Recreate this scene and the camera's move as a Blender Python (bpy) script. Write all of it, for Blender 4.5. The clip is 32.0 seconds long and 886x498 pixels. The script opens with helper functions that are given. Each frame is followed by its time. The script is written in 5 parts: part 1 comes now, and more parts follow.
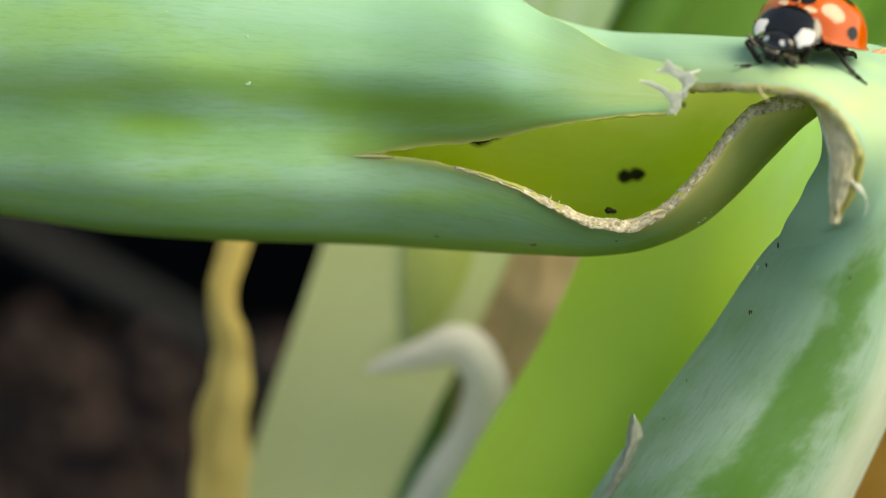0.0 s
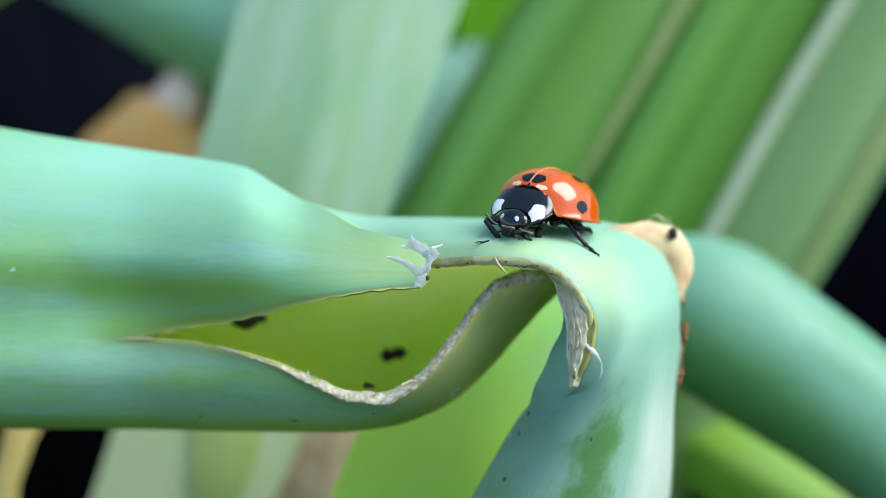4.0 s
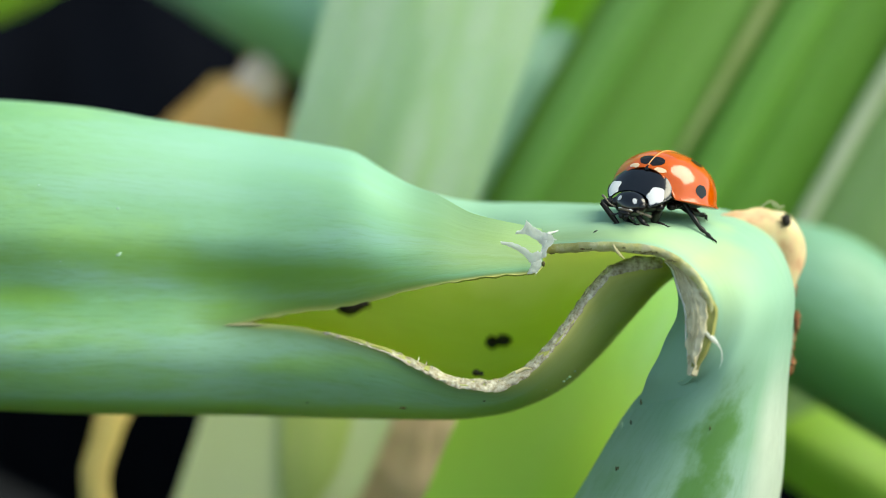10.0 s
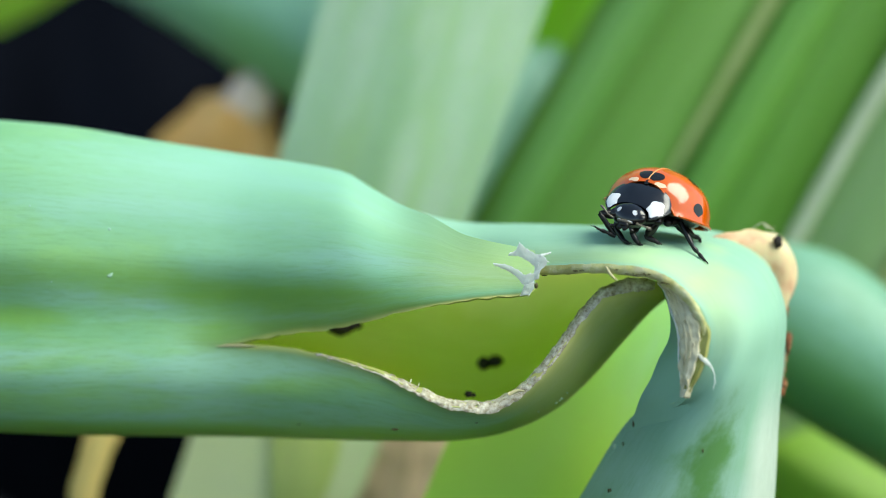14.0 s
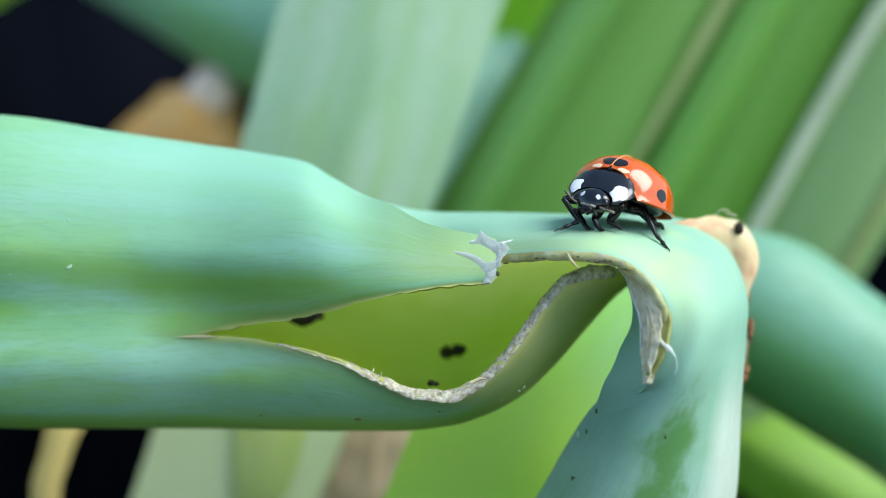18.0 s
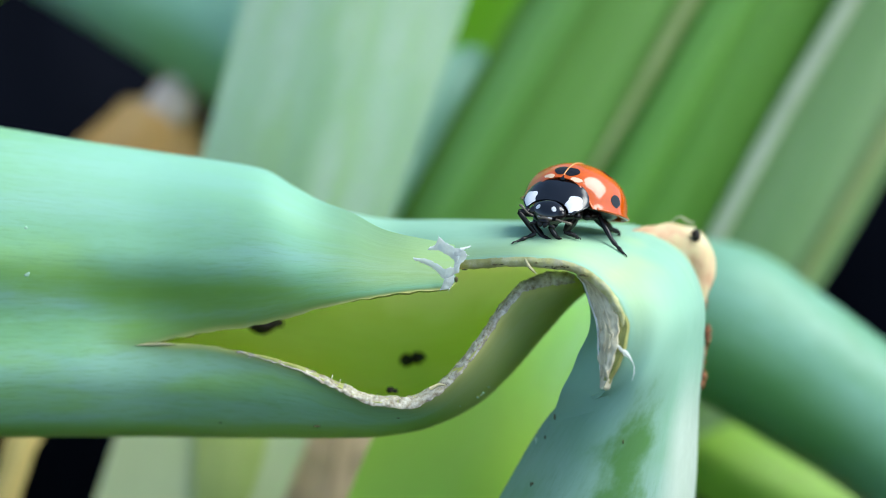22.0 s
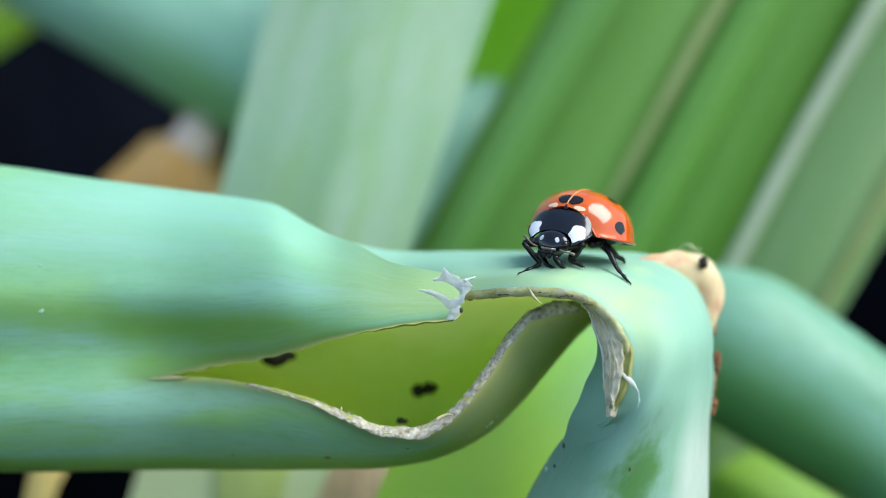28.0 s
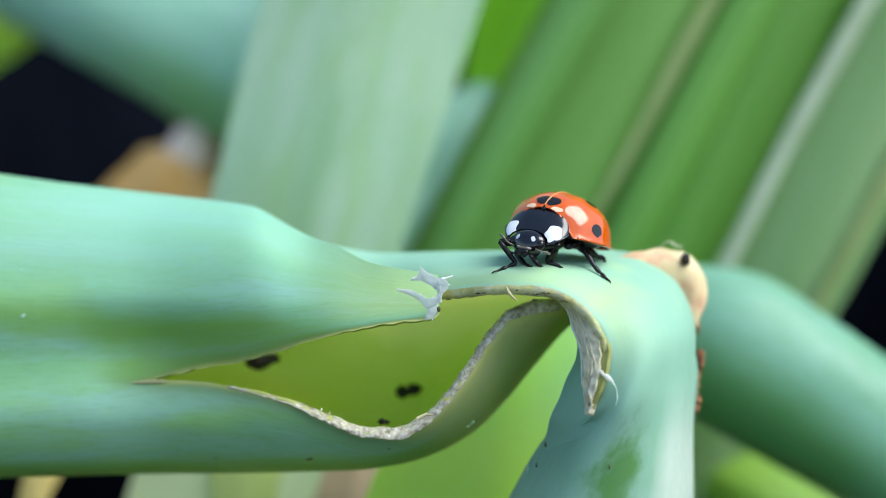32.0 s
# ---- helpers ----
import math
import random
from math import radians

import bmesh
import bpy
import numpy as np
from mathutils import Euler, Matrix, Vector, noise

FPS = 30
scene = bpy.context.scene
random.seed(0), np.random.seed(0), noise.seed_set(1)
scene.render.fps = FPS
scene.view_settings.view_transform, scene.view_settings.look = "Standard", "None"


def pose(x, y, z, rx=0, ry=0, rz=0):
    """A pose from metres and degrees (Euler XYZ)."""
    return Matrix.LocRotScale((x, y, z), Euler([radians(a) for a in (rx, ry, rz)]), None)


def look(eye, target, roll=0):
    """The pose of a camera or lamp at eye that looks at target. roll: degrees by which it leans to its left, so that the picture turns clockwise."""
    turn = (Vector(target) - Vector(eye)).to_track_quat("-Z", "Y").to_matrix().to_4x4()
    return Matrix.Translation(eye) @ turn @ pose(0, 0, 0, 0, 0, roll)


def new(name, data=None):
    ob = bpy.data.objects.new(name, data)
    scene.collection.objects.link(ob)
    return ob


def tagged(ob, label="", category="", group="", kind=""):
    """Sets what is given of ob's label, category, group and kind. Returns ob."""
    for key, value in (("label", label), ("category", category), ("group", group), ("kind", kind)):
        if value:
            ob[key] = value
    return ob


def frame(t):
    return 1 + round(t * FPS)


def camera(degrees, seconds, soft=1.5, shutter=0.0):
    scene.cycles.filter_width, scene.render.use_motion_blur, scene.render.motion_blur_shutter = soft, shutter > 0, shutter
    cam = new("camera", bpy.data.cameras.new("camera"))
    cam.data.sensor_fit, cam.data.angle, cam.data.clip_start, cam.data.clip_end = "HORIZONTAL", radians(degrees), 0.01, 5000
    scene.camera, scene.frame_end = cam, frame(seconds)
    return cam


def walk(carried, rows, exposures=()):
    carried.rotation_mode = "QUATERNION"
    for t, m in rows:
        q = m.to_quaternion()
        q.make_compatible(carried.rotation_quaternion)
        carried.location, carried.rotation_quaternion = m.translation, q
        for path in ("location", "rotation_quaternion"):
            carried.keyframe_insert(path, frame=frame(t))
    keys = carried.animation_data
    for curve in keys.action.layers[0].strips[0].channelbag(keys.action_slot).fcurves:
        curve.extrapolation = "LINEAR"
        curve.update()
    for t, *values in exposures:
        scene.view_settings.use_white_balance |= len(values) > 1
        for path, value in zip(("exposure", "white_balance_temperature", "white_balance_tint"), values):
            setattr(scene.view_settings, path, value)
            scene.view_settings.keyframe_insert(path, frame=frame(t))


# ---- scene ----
# The leaf frame: millimetres, x across, y away from the viewer, z up the picture; the whole plant bed leans in it by 15 degrees.
cam = camera(32.0, 32.0, soft=0.6, shutter=0.5)
cam.data.dof.use_dof = True
cam.data.dof.focus_distance = 0.0905
cam.data.dof.aperture_fstop = 15.0
MM = 0.001
LEAF = pose(0, 0, 0.14, -15, 0, 0)


def at(x, y, z):
    """A place of the leaf frame in metres."""
    return LEAF @ Vector((x * MM, y * MM, z * MM))


def eye_pose(x, y, z, yaw, pitch, roll):
    """A camera pose of the leaf frame: millimetres, and degrees to the left, up and of roll."""
    a, b = radians(yaw), radians(pitch)
    ahead = Vector((-math.sin(a) * math.cos(b), math.cos(a) * math.cos(b), math.sin(b)))
    eye = Vector((x, y - 91, z)) * MM
    level = Vector((math.cos(a), math.sin(a), 0))
    above = level.cross(ahead)
    c, s = math.cos(radians(roll)), math.sin(radians(roll))
    right, up = c * level + s * above, c * above - s * level
    m = Matrix((right, up, -ahead)).transposed().to_4x4()
    return LEAF @ Matrix.Translation(eye) @ m


PATH = [
    (0, -0.58, 1.92, 4.00, 4.05, -8.68, 0.42),
    (0.5, -1.12, 1.95, 3.55, 3.75, -8.49, 0.51),
    (1, -1.32, 3.12, 0.84, 4.24, -8.09, 0.52),
    (1.5, -0.42, 2.20, -0.18, 4.92, -6.51, 0.23),
    (2, 7.93, -3.45, 2.15, 3.06, -2.02, -0.89),
    (2.5, 8.56, -3.73, 1.61, -0.13, 1.43, -0.95),
    (3, 7.74, -2.14, 0.69, -0.83, 0.91, -0.78),
    (3.5, 6.91, -1.61, 0.57, -0.81, 0.31, -0.70),
    (5.5, 4.04, -1.02, -0.69, -1.04, 0.21, -0.53),
    (6, 3.29, -0.40, -0.50, -0.94, -0.17, -0.52),
    (6.5, 2.34, 0.14, 0.28, -0.59, -1.17, -0.47),
    (7, 0.99, 0.62, -0.24, -0.27, -1.33, -0.09),
    (7.5, 0.22, -0.45, -0.45, -0.08, -0.64, 0.19),
    (8, -0.21, -0.53, -0.42, -0.04, -0.01, 0.25),
    (8.5, 0.26, -0.01, -0.59, 0.21, 0.22, 0.09),
    (9, -0.00, 0.00, 0.00, 0.02, 0.01, 0.02),
    (9.5, 1.75, 0.17, -0.45, 0.33, 0.11, -0.21),
    (10, 0.98, -0.14, 0.22, 0.08, -0.17, -0.38),
    (10.5, 0.22, -0.03, 0.02, -0.22, -0.09, -0.39),
    (11, -0.42, -0.28, 0.32, -0.49, 0.01, -0.26),
    (11.5, -0.70, -0.95, 0.34, -0.72, 0.65, -0.10),
    (12, -1.83, -1.01, 0.80, -1.03, 0.88, 0.12),
    (12.5, -2.31, -0.53, 0.55, -1.10, 0.96, 0.12),
    (13, -2.36, -0.35, 0.60, -0.99, 0.74, 0.10),
    (13.5, -0.51, 0.16, 1.06, -0.53, 0.33, -0.11),
    (14, 0.42, -0.04, 0.69, -0.55, 0.33, -0.29),
    (14.5, -0.06, -0.27, 0.53, -1.16, 0.50, -0.28),
    (16.5, 0.10, -0.21, 0.25, -1.34, 0.73, -0.38),
    (17, -0.27, -0.05, 0.45, -1.33, 0.48, -0.51),
    (17.5, 0.54, 0.38, 0.30, -1.24, 0.29, -0.66),
    (18, 0.77, 0.21, 0.23, -1.76, 0.18, -0.76),
    (18.5, 0.73, 0.08, 0.22, -1.95, 0.33, -0.64),
    (19, 0.70, -0.04, 0.20, -2.02, 0.49, -0.65),
    (19.5, 0.86, -0.17, 0.03, -2.13, 0.74, -0.66),
    (20, 0.58, -0.37, -0.10, -2.47, 0.77, -0.65),
    (20.5, 1.14, -0.22, -0.27, -2.76, 0.74, -0.68),
    (21, 1.10, -0.48, -0.27, -3.03, 0.72, -0.72),
    (21.5, 0.71, -0.41, -0.15, -3.32, 0.73, -0.75),
    (22, 1.28, -0.14, -0.47, -2.97, 0.84, -0.87),
    (22.5, 2.04, -0.07, -0.55, -2.53, 0.79, -0.88),
    (23, 1.24, -0.06, -0.20, -2.69, 0.65, -0.90),
    (23.5, 1.52, -0.24, -0.32, -2.61, 0.77, -0.87),
    (24, 0.79, -0.95, 0.37, -2.96, 0.74, -0.92),
    (24.5, 0.58, -0.57, 0.27, -2.97, 1.00, -0.78),
    (25, 0.74, -0.58, 0.43, -2.63, 1.06, -0.84),
    (25.5, 1.81, -0.77, -0.02, -1.91, 1.42, -1.07),
    (27.5, 5.00, -0.49, -1.20, -0.66, 2.02, -1.77),
    (28, 3.90, -1.07, -0.57, -1.13, 2.05, -1.72),
    (28.5, 5.62, -1.04, -1.50, -0.78, 2.62, -1.86),
    (29, 6.00, -1.43, -1.45, -0.91, 2.60, -1.93),
    (29.5, 6.26, -0.95, -1.89, -1.04, 2.49, -2.11),
    (30, 6.04, -0.17, -2.05, -0.83, 2.20, -2.14),
    (30.5, 6.36, -0.61, -1.76, -0.44, 2.08, -2.23),
    (31, 6.44, -0.78, -1.60, -0.36, 2.30, -2.27),
    (31.5, 6.30, -1.25, -1.34, -0.33, 2.46, -2.31),
    (32, 6.97, -0.99, -1.66, -0.04, 2.68, -2.41),
]
EXPOSURES = [(0, 0.74, 9900, 1), (1, 0.84, 10700, -3), (2, 0.86, 8900, -3), (3, 0.78, 6200, 2), (6, 0.78, 6200, 2), (7, 0.78, 6950, 1), (9, 0.78, 7950, -5), (12, 0.78, 7250, -5), (14, 0.78, 6900, -4), (17, 0.78, 6250, 2), (32, 0.75, 6250, 4)]
walk(cam, [(r[0], eye_pose(*r[1:])) for r in PATH], EXPOSURES)

# ---- world and light ----
world = bpy.data.worlds.new("sky")
scene.world = world
world.use_nodes = True
wt = world.node_tree
sky = wt.nodes.new("ShaderNodeTexSky")
sky.sky_type, sky.sun_disc = "NISHITA", False
sky.sun_elevation, sky.sun_rotation = radians(52), radians(107)
bg = wt.nodes["Background"]
bg.inputs["Strength"].default_value = 0.155
wt.links.new(sky.outputs[0], bg.inputs["Color"])
sun_data = bpy.data.lights.new("sun", "SUN")
sun_data.energy, sun_data.angle, sun_data.color = 2.8, radians(46), (1.0, 0.97, 0.94)
sun = new("sun", sun_data)
sun.matrix_world = look((0.589, -0.180, 0.888), (0, 0, 0.1))


# ---- materials ----
def mat(name):
    m = bpy.data.materials.new(name)
    m.use_nodes = True
    n = m.node_tree.nodes
    return m, n, m.node_tree.links, n["Principled BSDF"]


def tex(n, links, scale, detail=4.0, stretch=None, uv=False, rough=0.55):
    """A noise in object space, or along the leaf's own u and v in millimetres."""
    c = n.new("ShaderNodeTexCoord")
    mp = n.new("ShaderNodeMapping")
    links.new(c.outputs["UV" if uv else "Object"], mp.inputs["Vector"])
    mp.inputs["Scale"].default_value = stretch or (1, 1, 1)
    t = n.new("ShaderNodeTexNoise")
    t.inputs["Scale"].default_value, t.inputs["Detail"].default_value, t.inputs["Roughness"].default_value = scale, detail, rough
    links.new(mp.outputs[0], t.inputs["Vector"])
    return t.outputs["Fac"]


def ramp(n, links, fac, stops):
    r = n.new("ShaderNodeValToRGB")
    r.color_ramp.elements[0].position, r.color_ramp.elements[0].color = stops[0][0], (*stops[0][1], 1)
    r.color_ramp.elements[1].position, r.color_ramp.elements[1].color = stops[-1][0], (*stops[-1][1], 1)
    for p, c in stops[1:-1]:
        r.color_ramp.elements.new(p).color = (*c, 1)
    links.new(fac, r.inputs["Fac"])
    return r.outputs["Color"]


def blend(n, links, fac, a, b, kind="MIX"):
    x = n.new("ShaderNodeMix")
    x.data_type, x.blend_type = "RGBA", kind
    for sock, v in ((x.inputs["Factor"], fac), (x.inputs["A"], a), (x.inputs["B"], b)):
        if isinstance(v, (int, float)):
            sock.default_value = v
        elif isinstance(v, tuple):
            sock.default_value = (*v, 1)
        else:
            links.new(v, sock)
    return x.outputs["Result"]


def bump(n, links, b, height, strength, distance):
    k = n.new("ShaderNodeBump")
    k.inputs["Strength"].default_value, k.inputs["Distance"].default_value = strength, distance
    links.new(height, k.inputs["Height"])
    links.new(k.outputs[0], b.inputs["Normal"])


def leaf_skin(name, green, bloom, amount, glow=0.25, rough=0.52, tint=(0.45, 0.62, 0.06), streak=(0.03, 0.5, 1), vein=0.12, blanch=None, side=None, patchy=(0.35, (0.25, 1, 1)), crisp=1.0, bald=(0.16, 0.34, 0.07), blotch=(0.12, 1, 1), pale=((0.44, 0.61, 0.18), (0.56, 0.69, 0.30)), drift=None, lit_rind=None):
    """Waxy leaf: green skin under a patchy pale bloom, fine veins along it, and some light that comes through."""
    m, n, links, b = mat(name)
    patch = tex(n, links, patchy[0], 5, patchy[1], True)
    veins = tex(n, links, 3.2, 3, streak, True)
    mott = tex(n, links, 1.1, 6, (0.6, 1, 1), True)
    mid, half = 0.735 - 0.375 * amount, (0.115 + 0.075 * amount) * crisp
    lo, hi = mid - half, mid + half
    grain = tex(n, links, 5.0, 6, (0.12, 1, 1), True, 0.7)
    cover = ramp(n, links, patch, [(lo, (0, 0, 0)), (hi, (1, 1, 1))])
    col = blend(n, links, cover, green, bloom)
    if drift:
        warm, cool = drift
        col = blend(n, links, ramp(n, links, tex(n, links, 0.17, 5, (0.3, 1, 1), True, 0.6), [(0.46, (0, 0, 0)), (0.60, (0.9,) * 3)]), col, warm)
        col = blend(n, links, ramp(n, links, tex(n, links, 0.23, 5, (0.22, 1.3, 1), True, 0.6), [(0.48, (0, 0, 0)), (0.62, (0.75,) * 3)]), col, cool)
    dark = tuple(v * 0.72 for v in green)
    col = blend(n, links, ramp(n, links, veins, [(0.35, (vein,) * 3), (0.6, (0, 0, 0))]), col, dark)
    col = blend(n, links, ramp(n, links, mott, [(0.55, (0, 0, 0)), (0.8, (0.2,) * 3)]), col, tuple(min(1, v * 1.35) for v in bloom))
    col = blend(n, links, ramp(n, links, grain, [(0.36, (0.34,) * 3), (0.5, (0, 0, 0))]), col, dark)
    col = blend(n, links, ramp(n, links, grain, [(0.60, (0, 0, 0)), (0.76, (0.4,) * 3)]), col, tuple(min(1, v * 1.3) for v in bloom))
    for axis, change in (("X", blanch), ("Y", side)):
        if change:
            start, end, tone = change
            sep = n.new("ShaderNodeSeparateXYZ")
            links.new(n.new("ShaderNodeTexCoord").outputs["UV"], sep.inputs[0])
            way = n.new("ShaderNodeMapRange")
            way.interpolation_type = "SMOOTHSTEP"
            way.inputs["From Min"].default_value, way.inputs["From Max"].default_value = start, end
            way.inputs["To Max"].default_value = 0.9 if axis == "X" else 0.75
            links.new(sep.outputs[axis], way.inputs["Value"])
            amount = way.outputs["Result"]
            if axis == "Y":
                below = n.new("ShaderNodeMapRange")
                below.inputs["From Min"].default_value, below.inputs["From Max"].default_value = 13, 27
                links.new(sep.outputs["X"], below.inputs["Value"])
                both = n.new("ShaderNodeMath")
                both.operation = "MULTIPLY"
                links.new(amount, both.inputs[0])
                links.new(below.outputs["Result"], both.inputs[1])
                amount = both.outputs[0]
            col = blend(n, links, amount, col, tone)
    # bare: olive skin with little bloom, also shade painted into crease and belly
    bare_shade = n.new("ShaderNodeAttribute")
    bare_shade.attribute_name = "bare"
    bare_patches = n.new("ShaderNodeMath")
    bare_patches.operation = "MULTIPLY_ADD"
    links.new(tex(n, links, 0.55, 6, blotch, True, 0.62), bare_patches.inputs[0])
    bare_patches.inputs[1].default_value = 1.5
    links.new(bare_shade.outputs["Fac"], bare_patches.inputs[2])
    bare_mask = n.new("ShaderNodeMapRange")
    bare_mask.interpolation_type = "SMOOTHSTEP"
    bare_mask.inputs["From Min"].default_value, bare_mask.inputs["From Max"].default_value, bare_mask.inputs["To Max"].default_value = 0.95, 1.55, 0.85
    links.new(bare_patches.outputs[0], bare_mask.inputs["Value"])
    col = blend(n, links, bare_mask.outputs["Result"], col, blend(n, links, mott, bald, tuple(v * 1.35 for v in bald)))
    if lit_rind:
        pale_side = n.new("ShaderNodeMath")
        pale_side.operation, pale_side.use_clamp = "MULTIPLY_ADD", True
        pale_side.inputs[1].default_value, pale_side.inputs[2].default_value = -1.0, 0.0
        links.new(bare_shade.outputs["Fac"], pale_side.inputs[0])
        col = blend(n, links, pale_side.outputs[0], col, blend(n, links, mott, lit_rind, tuple(v * 0.82 for v in lit_rind)))
    age_shade = n.new("ShaderNodeAttribute")
    age_shade.attribute_name = "dry"
    straw = blend(n, links, mott, (0.50, 0.48, 0.10), (0.70, 0.68, 0.30))
    # low values turn dark olive, which also paints shade on the underside
    tone = blend(n, links, ramp(n, links, age_shade.outputs["Fac"], [(0.35, (0, 0, 0)), (0.85, (1, 1, 1))]), (0.12, 0.175, 0.025), straw)
    col = blend(n, links, ramp(n, links, age_shade.outputs["Fac"], [(0.0, (0, 0, 0)), (0.5, (0.8,) * 3), (1.0, (1, 1, 1))]), col, tone)
    flip = n.new("ShaderNodeMath")
    flip.operation, flip.use_clamp = "MULTIPLY", True
    flip.inputs[1].default_value = -1.0
    links.new(age_shade.outputs["Fac"], flip.inputs[0])
    col = blend(n, links, flip.outputs[0], col, blend(n, links, mott, *pale))
    links.new(col, b.inputs["Base Color"])
    b.inputs["Specular IOR Level"].default_value = 0.35
    links.new(ramp(n, links, mott, [(0.3, (rough - 0.08,) * 3), (0.7, (rough + 0.15,) * 3)]), b.inputs["Roughness"])
    bump(n, links, b, blend(n, links, 0.3, veins, grain), 0.10, 0.0002)
    t = n.new("ShaderNodeBsdfTranslucent")
    links.new(blend(n, links, flip.outputs[0], tint, tuple(min(1.0, v * 1.2 + 0.22) for v in tint)), t.inputs["Color"])
    x = n.new("ShaderNodeMixShader")
    x.inputs[0].default_value = glow
    links.new(b.outputs[0], x.inputs[1])
    links.new(t.outputs[0], x.inputs[2])
    links.new(x.outputs[0], n["Material Output"].inputs["Surface"])
    return m


def fibrous(name, stops, scale=2.0, stretch=(0.08, 1, 1), rough=0.7, depth=0.0003, glow=0.0, uv=True, gloss=0.3):
    """Dry or torn tissue: streaks of several tones and a rough relief."""
    m, n, links, b = mat(name)
    f = tex(n, links, scale, 7, stretch, uv, 0.65)
    g = tex(n, links, scale * 0.3, 3, None, uv)
    col = ramp(n, links, f, stops)
    col = blend(n, links, ramp(n, links, g, [(0.35, (0.4,) * 3), (0.6, (0, 0, 0))]), col, tuple(v * 0.6 for v in stops[0][1]))
    links.new(col, b.inputs["Base Color"])
    b.inputs["Roughness"].default_value = rough
    b.inputs["Specular IOR Level"].default_value = gloss
    bump(n, links, b, f, 0.6, depth)
    if glow:
        t = n.new("ShaderNodeBsdfTranslucent")
        t.inputs["Color"].default_value = (*stops[-1][1], 1)
        x = n.new("ShaderNodeMixShader")
        x.inputs[0].default_value = glow
        links.new(b.outputs[0], x.inputs[1])
        links.new(t.outputs[0], x.inputs[2])
        links.new(x.outputs[0], n["Material Output"].inputs["Surface"])
    return m


def shell(name, a, b2, rough, coat=0.0, scale=900.0, gloss=0.25):
    """Beetle shell: glossy, faintly mottled and pitted."""
    m, n, links, b = mat(name)
    f = tex(n, links, scale, 4)
    links.new(ramp(n, links, f, [(0.35, a), (0.7, b2)]), b.inputs["Base Color"])
    b.inputs["Roughness"].default_value = rough
    b.inputs["Specular IOR Level"].default_value = gloss
    b.inputs["Coat Weight"].default_value = coat
    b.inputs["Coat Roughness"].default_value = 0.12
    b.inputs["Coat IOR"].default_value = 1.7
    bump(n, links, b, tex(n, links, 640, 0), 0.5, 0.0005)
    links.new(b.inputs["Normal"].links[0].from_socket, b.inputs["Coat Normal"])
    return m


# side: bluish crown, part bloom, part sky reflection put into the colour
SKIN = leaf_skin("glaucous leaf skin", (0.17, 0.40, 0.15), (0.255, 0.51, 0.355), 0.72, 0.22, streak=(0.02, 0.35, 1), side=(2.5, 10.5, (0.28, 0.565, 0.43)), patchy=(0.2, (0.16, 0.8, 1)), crisp=1.2, drift=((0.27, 0.52, 0.19), (0.29, 0.52, 0.46)))
SKIN_THIN = leaf_skin("thin leaf skin", (0.24, 0.46, 0.12), (0.34, 0.58, 0.26), 0.6, 0.7, tint=(0.8, 0.95, 0.16))
# Paler fold and right side: pale skin with sky light put into the colour
SKIN_STALK = leaf_skin("mottled stalk skin", (0.15, 0.31, 0.13), (0.30, 0.46, 0.36), 0.8, 0.12, vein=0.1, blanch=(46, 28, (0.275, 0.50, 0.365)), lit_rind=(0.60, 0.69, 0.58), patchy=(0.42, (0.5, 1, 1)), crisp=0.9, bald=(0.055, 0.17, 0.018), blotch=(0.6, 1, 1))
INNER = leaf_skin("inner leaf wall", (0.72, 0.72, 0.11), (0.82, 0.80, 0.26), 0.5, 0.6, 0.5, (0.85, 0.92, 0.22), (0.05, 0.9, 1), vein=0.3, pale=((0.88, 0.90, 0.36), (0.94, 0.95, 0.52)))
TORN = fibrous("torn pale tissue", [(0.3, (0.20, 0.16, 0.07)), (0.5, (0.48, 0.44, 0.25)), (0.75, (0.70, 0.68, 0.50))], 3.0, (0.35, 1, 1))
TORN_EDGE = fibrous("ragged torn edge", [(0.30, (0.16, 0.11, 0.06)), (0.42, (0.46, 0.40, 0.27)), (0.6, (0.74, 0.70, 0.57)), (0.75, (0.86, 0.84, 0.74))], 3400.0, (1, 1, 1), 0.6, 0.0002, uv=False)
RIM_EDGE = fibrous("yellowed cut edge", [(0.30, (0.22, 0.14, 0.05)), (0.36, (0.58, 0.54, 0.18)), (0.52, (0.70, 0.68, 0.32)), (0.7, (0.86, 0.80, 0.58))], 900.0, (1, 1, 1), uv=False)
RIM = fibrous("yellowed leaf margin", [(0.25, (0.30, 0.28, 0.08)), (0.5, (0.55, 0.52, 0.22)), (0.8, (0.66, 0.62, 0.34))], 2.0, (0.1, 1, 1))
SCAR = fibrous("tan scar tissue", [(0.28, (0.56, 0.49, 0.28)), (0.45, (0.70, 0.63, 0.42)), (0.7, (0.87, 0.82, 0.64))], 5.0, (0.1, 1, 1), 0.55, 0.00012)
BAND = fibrous("olive inner margin", [(0.3, (0.22, 0.24, 0.05)), (0.5, (0.36, 0.36, 0.11)), (0.75, (0.54, 0.49, 0.24))], 2.0, (0.1, 1, 1), 0.5)
FILM = fibrous("white papery skin", [(0.3, (0.86, 0.89, 0.83)), (0.7, (0.96, 0.97, 0.96))], 1.5, (0.4, 1, 1), 0.5, 0.0001, 0.5)
SHEATH = fibrous("white sheath", [(0.3, (0.90, 0.86, 0.83)), (0.7, (0.95, 0.95, 0.96))], 0.6, (0.15, 1, 1), 0.5, 0.0002, 0.55)
BLEACHED = fibrous("bleached pinkish tip", [(0.38, (0.88, 0.74, 0.48)), (0.5, (0.93, 0.80, 0.72)), (0.65, (0.96, 0.90, 0.90))], 0.5, (0.3, 1, 1), 0.6, 0.0002, 0.4)
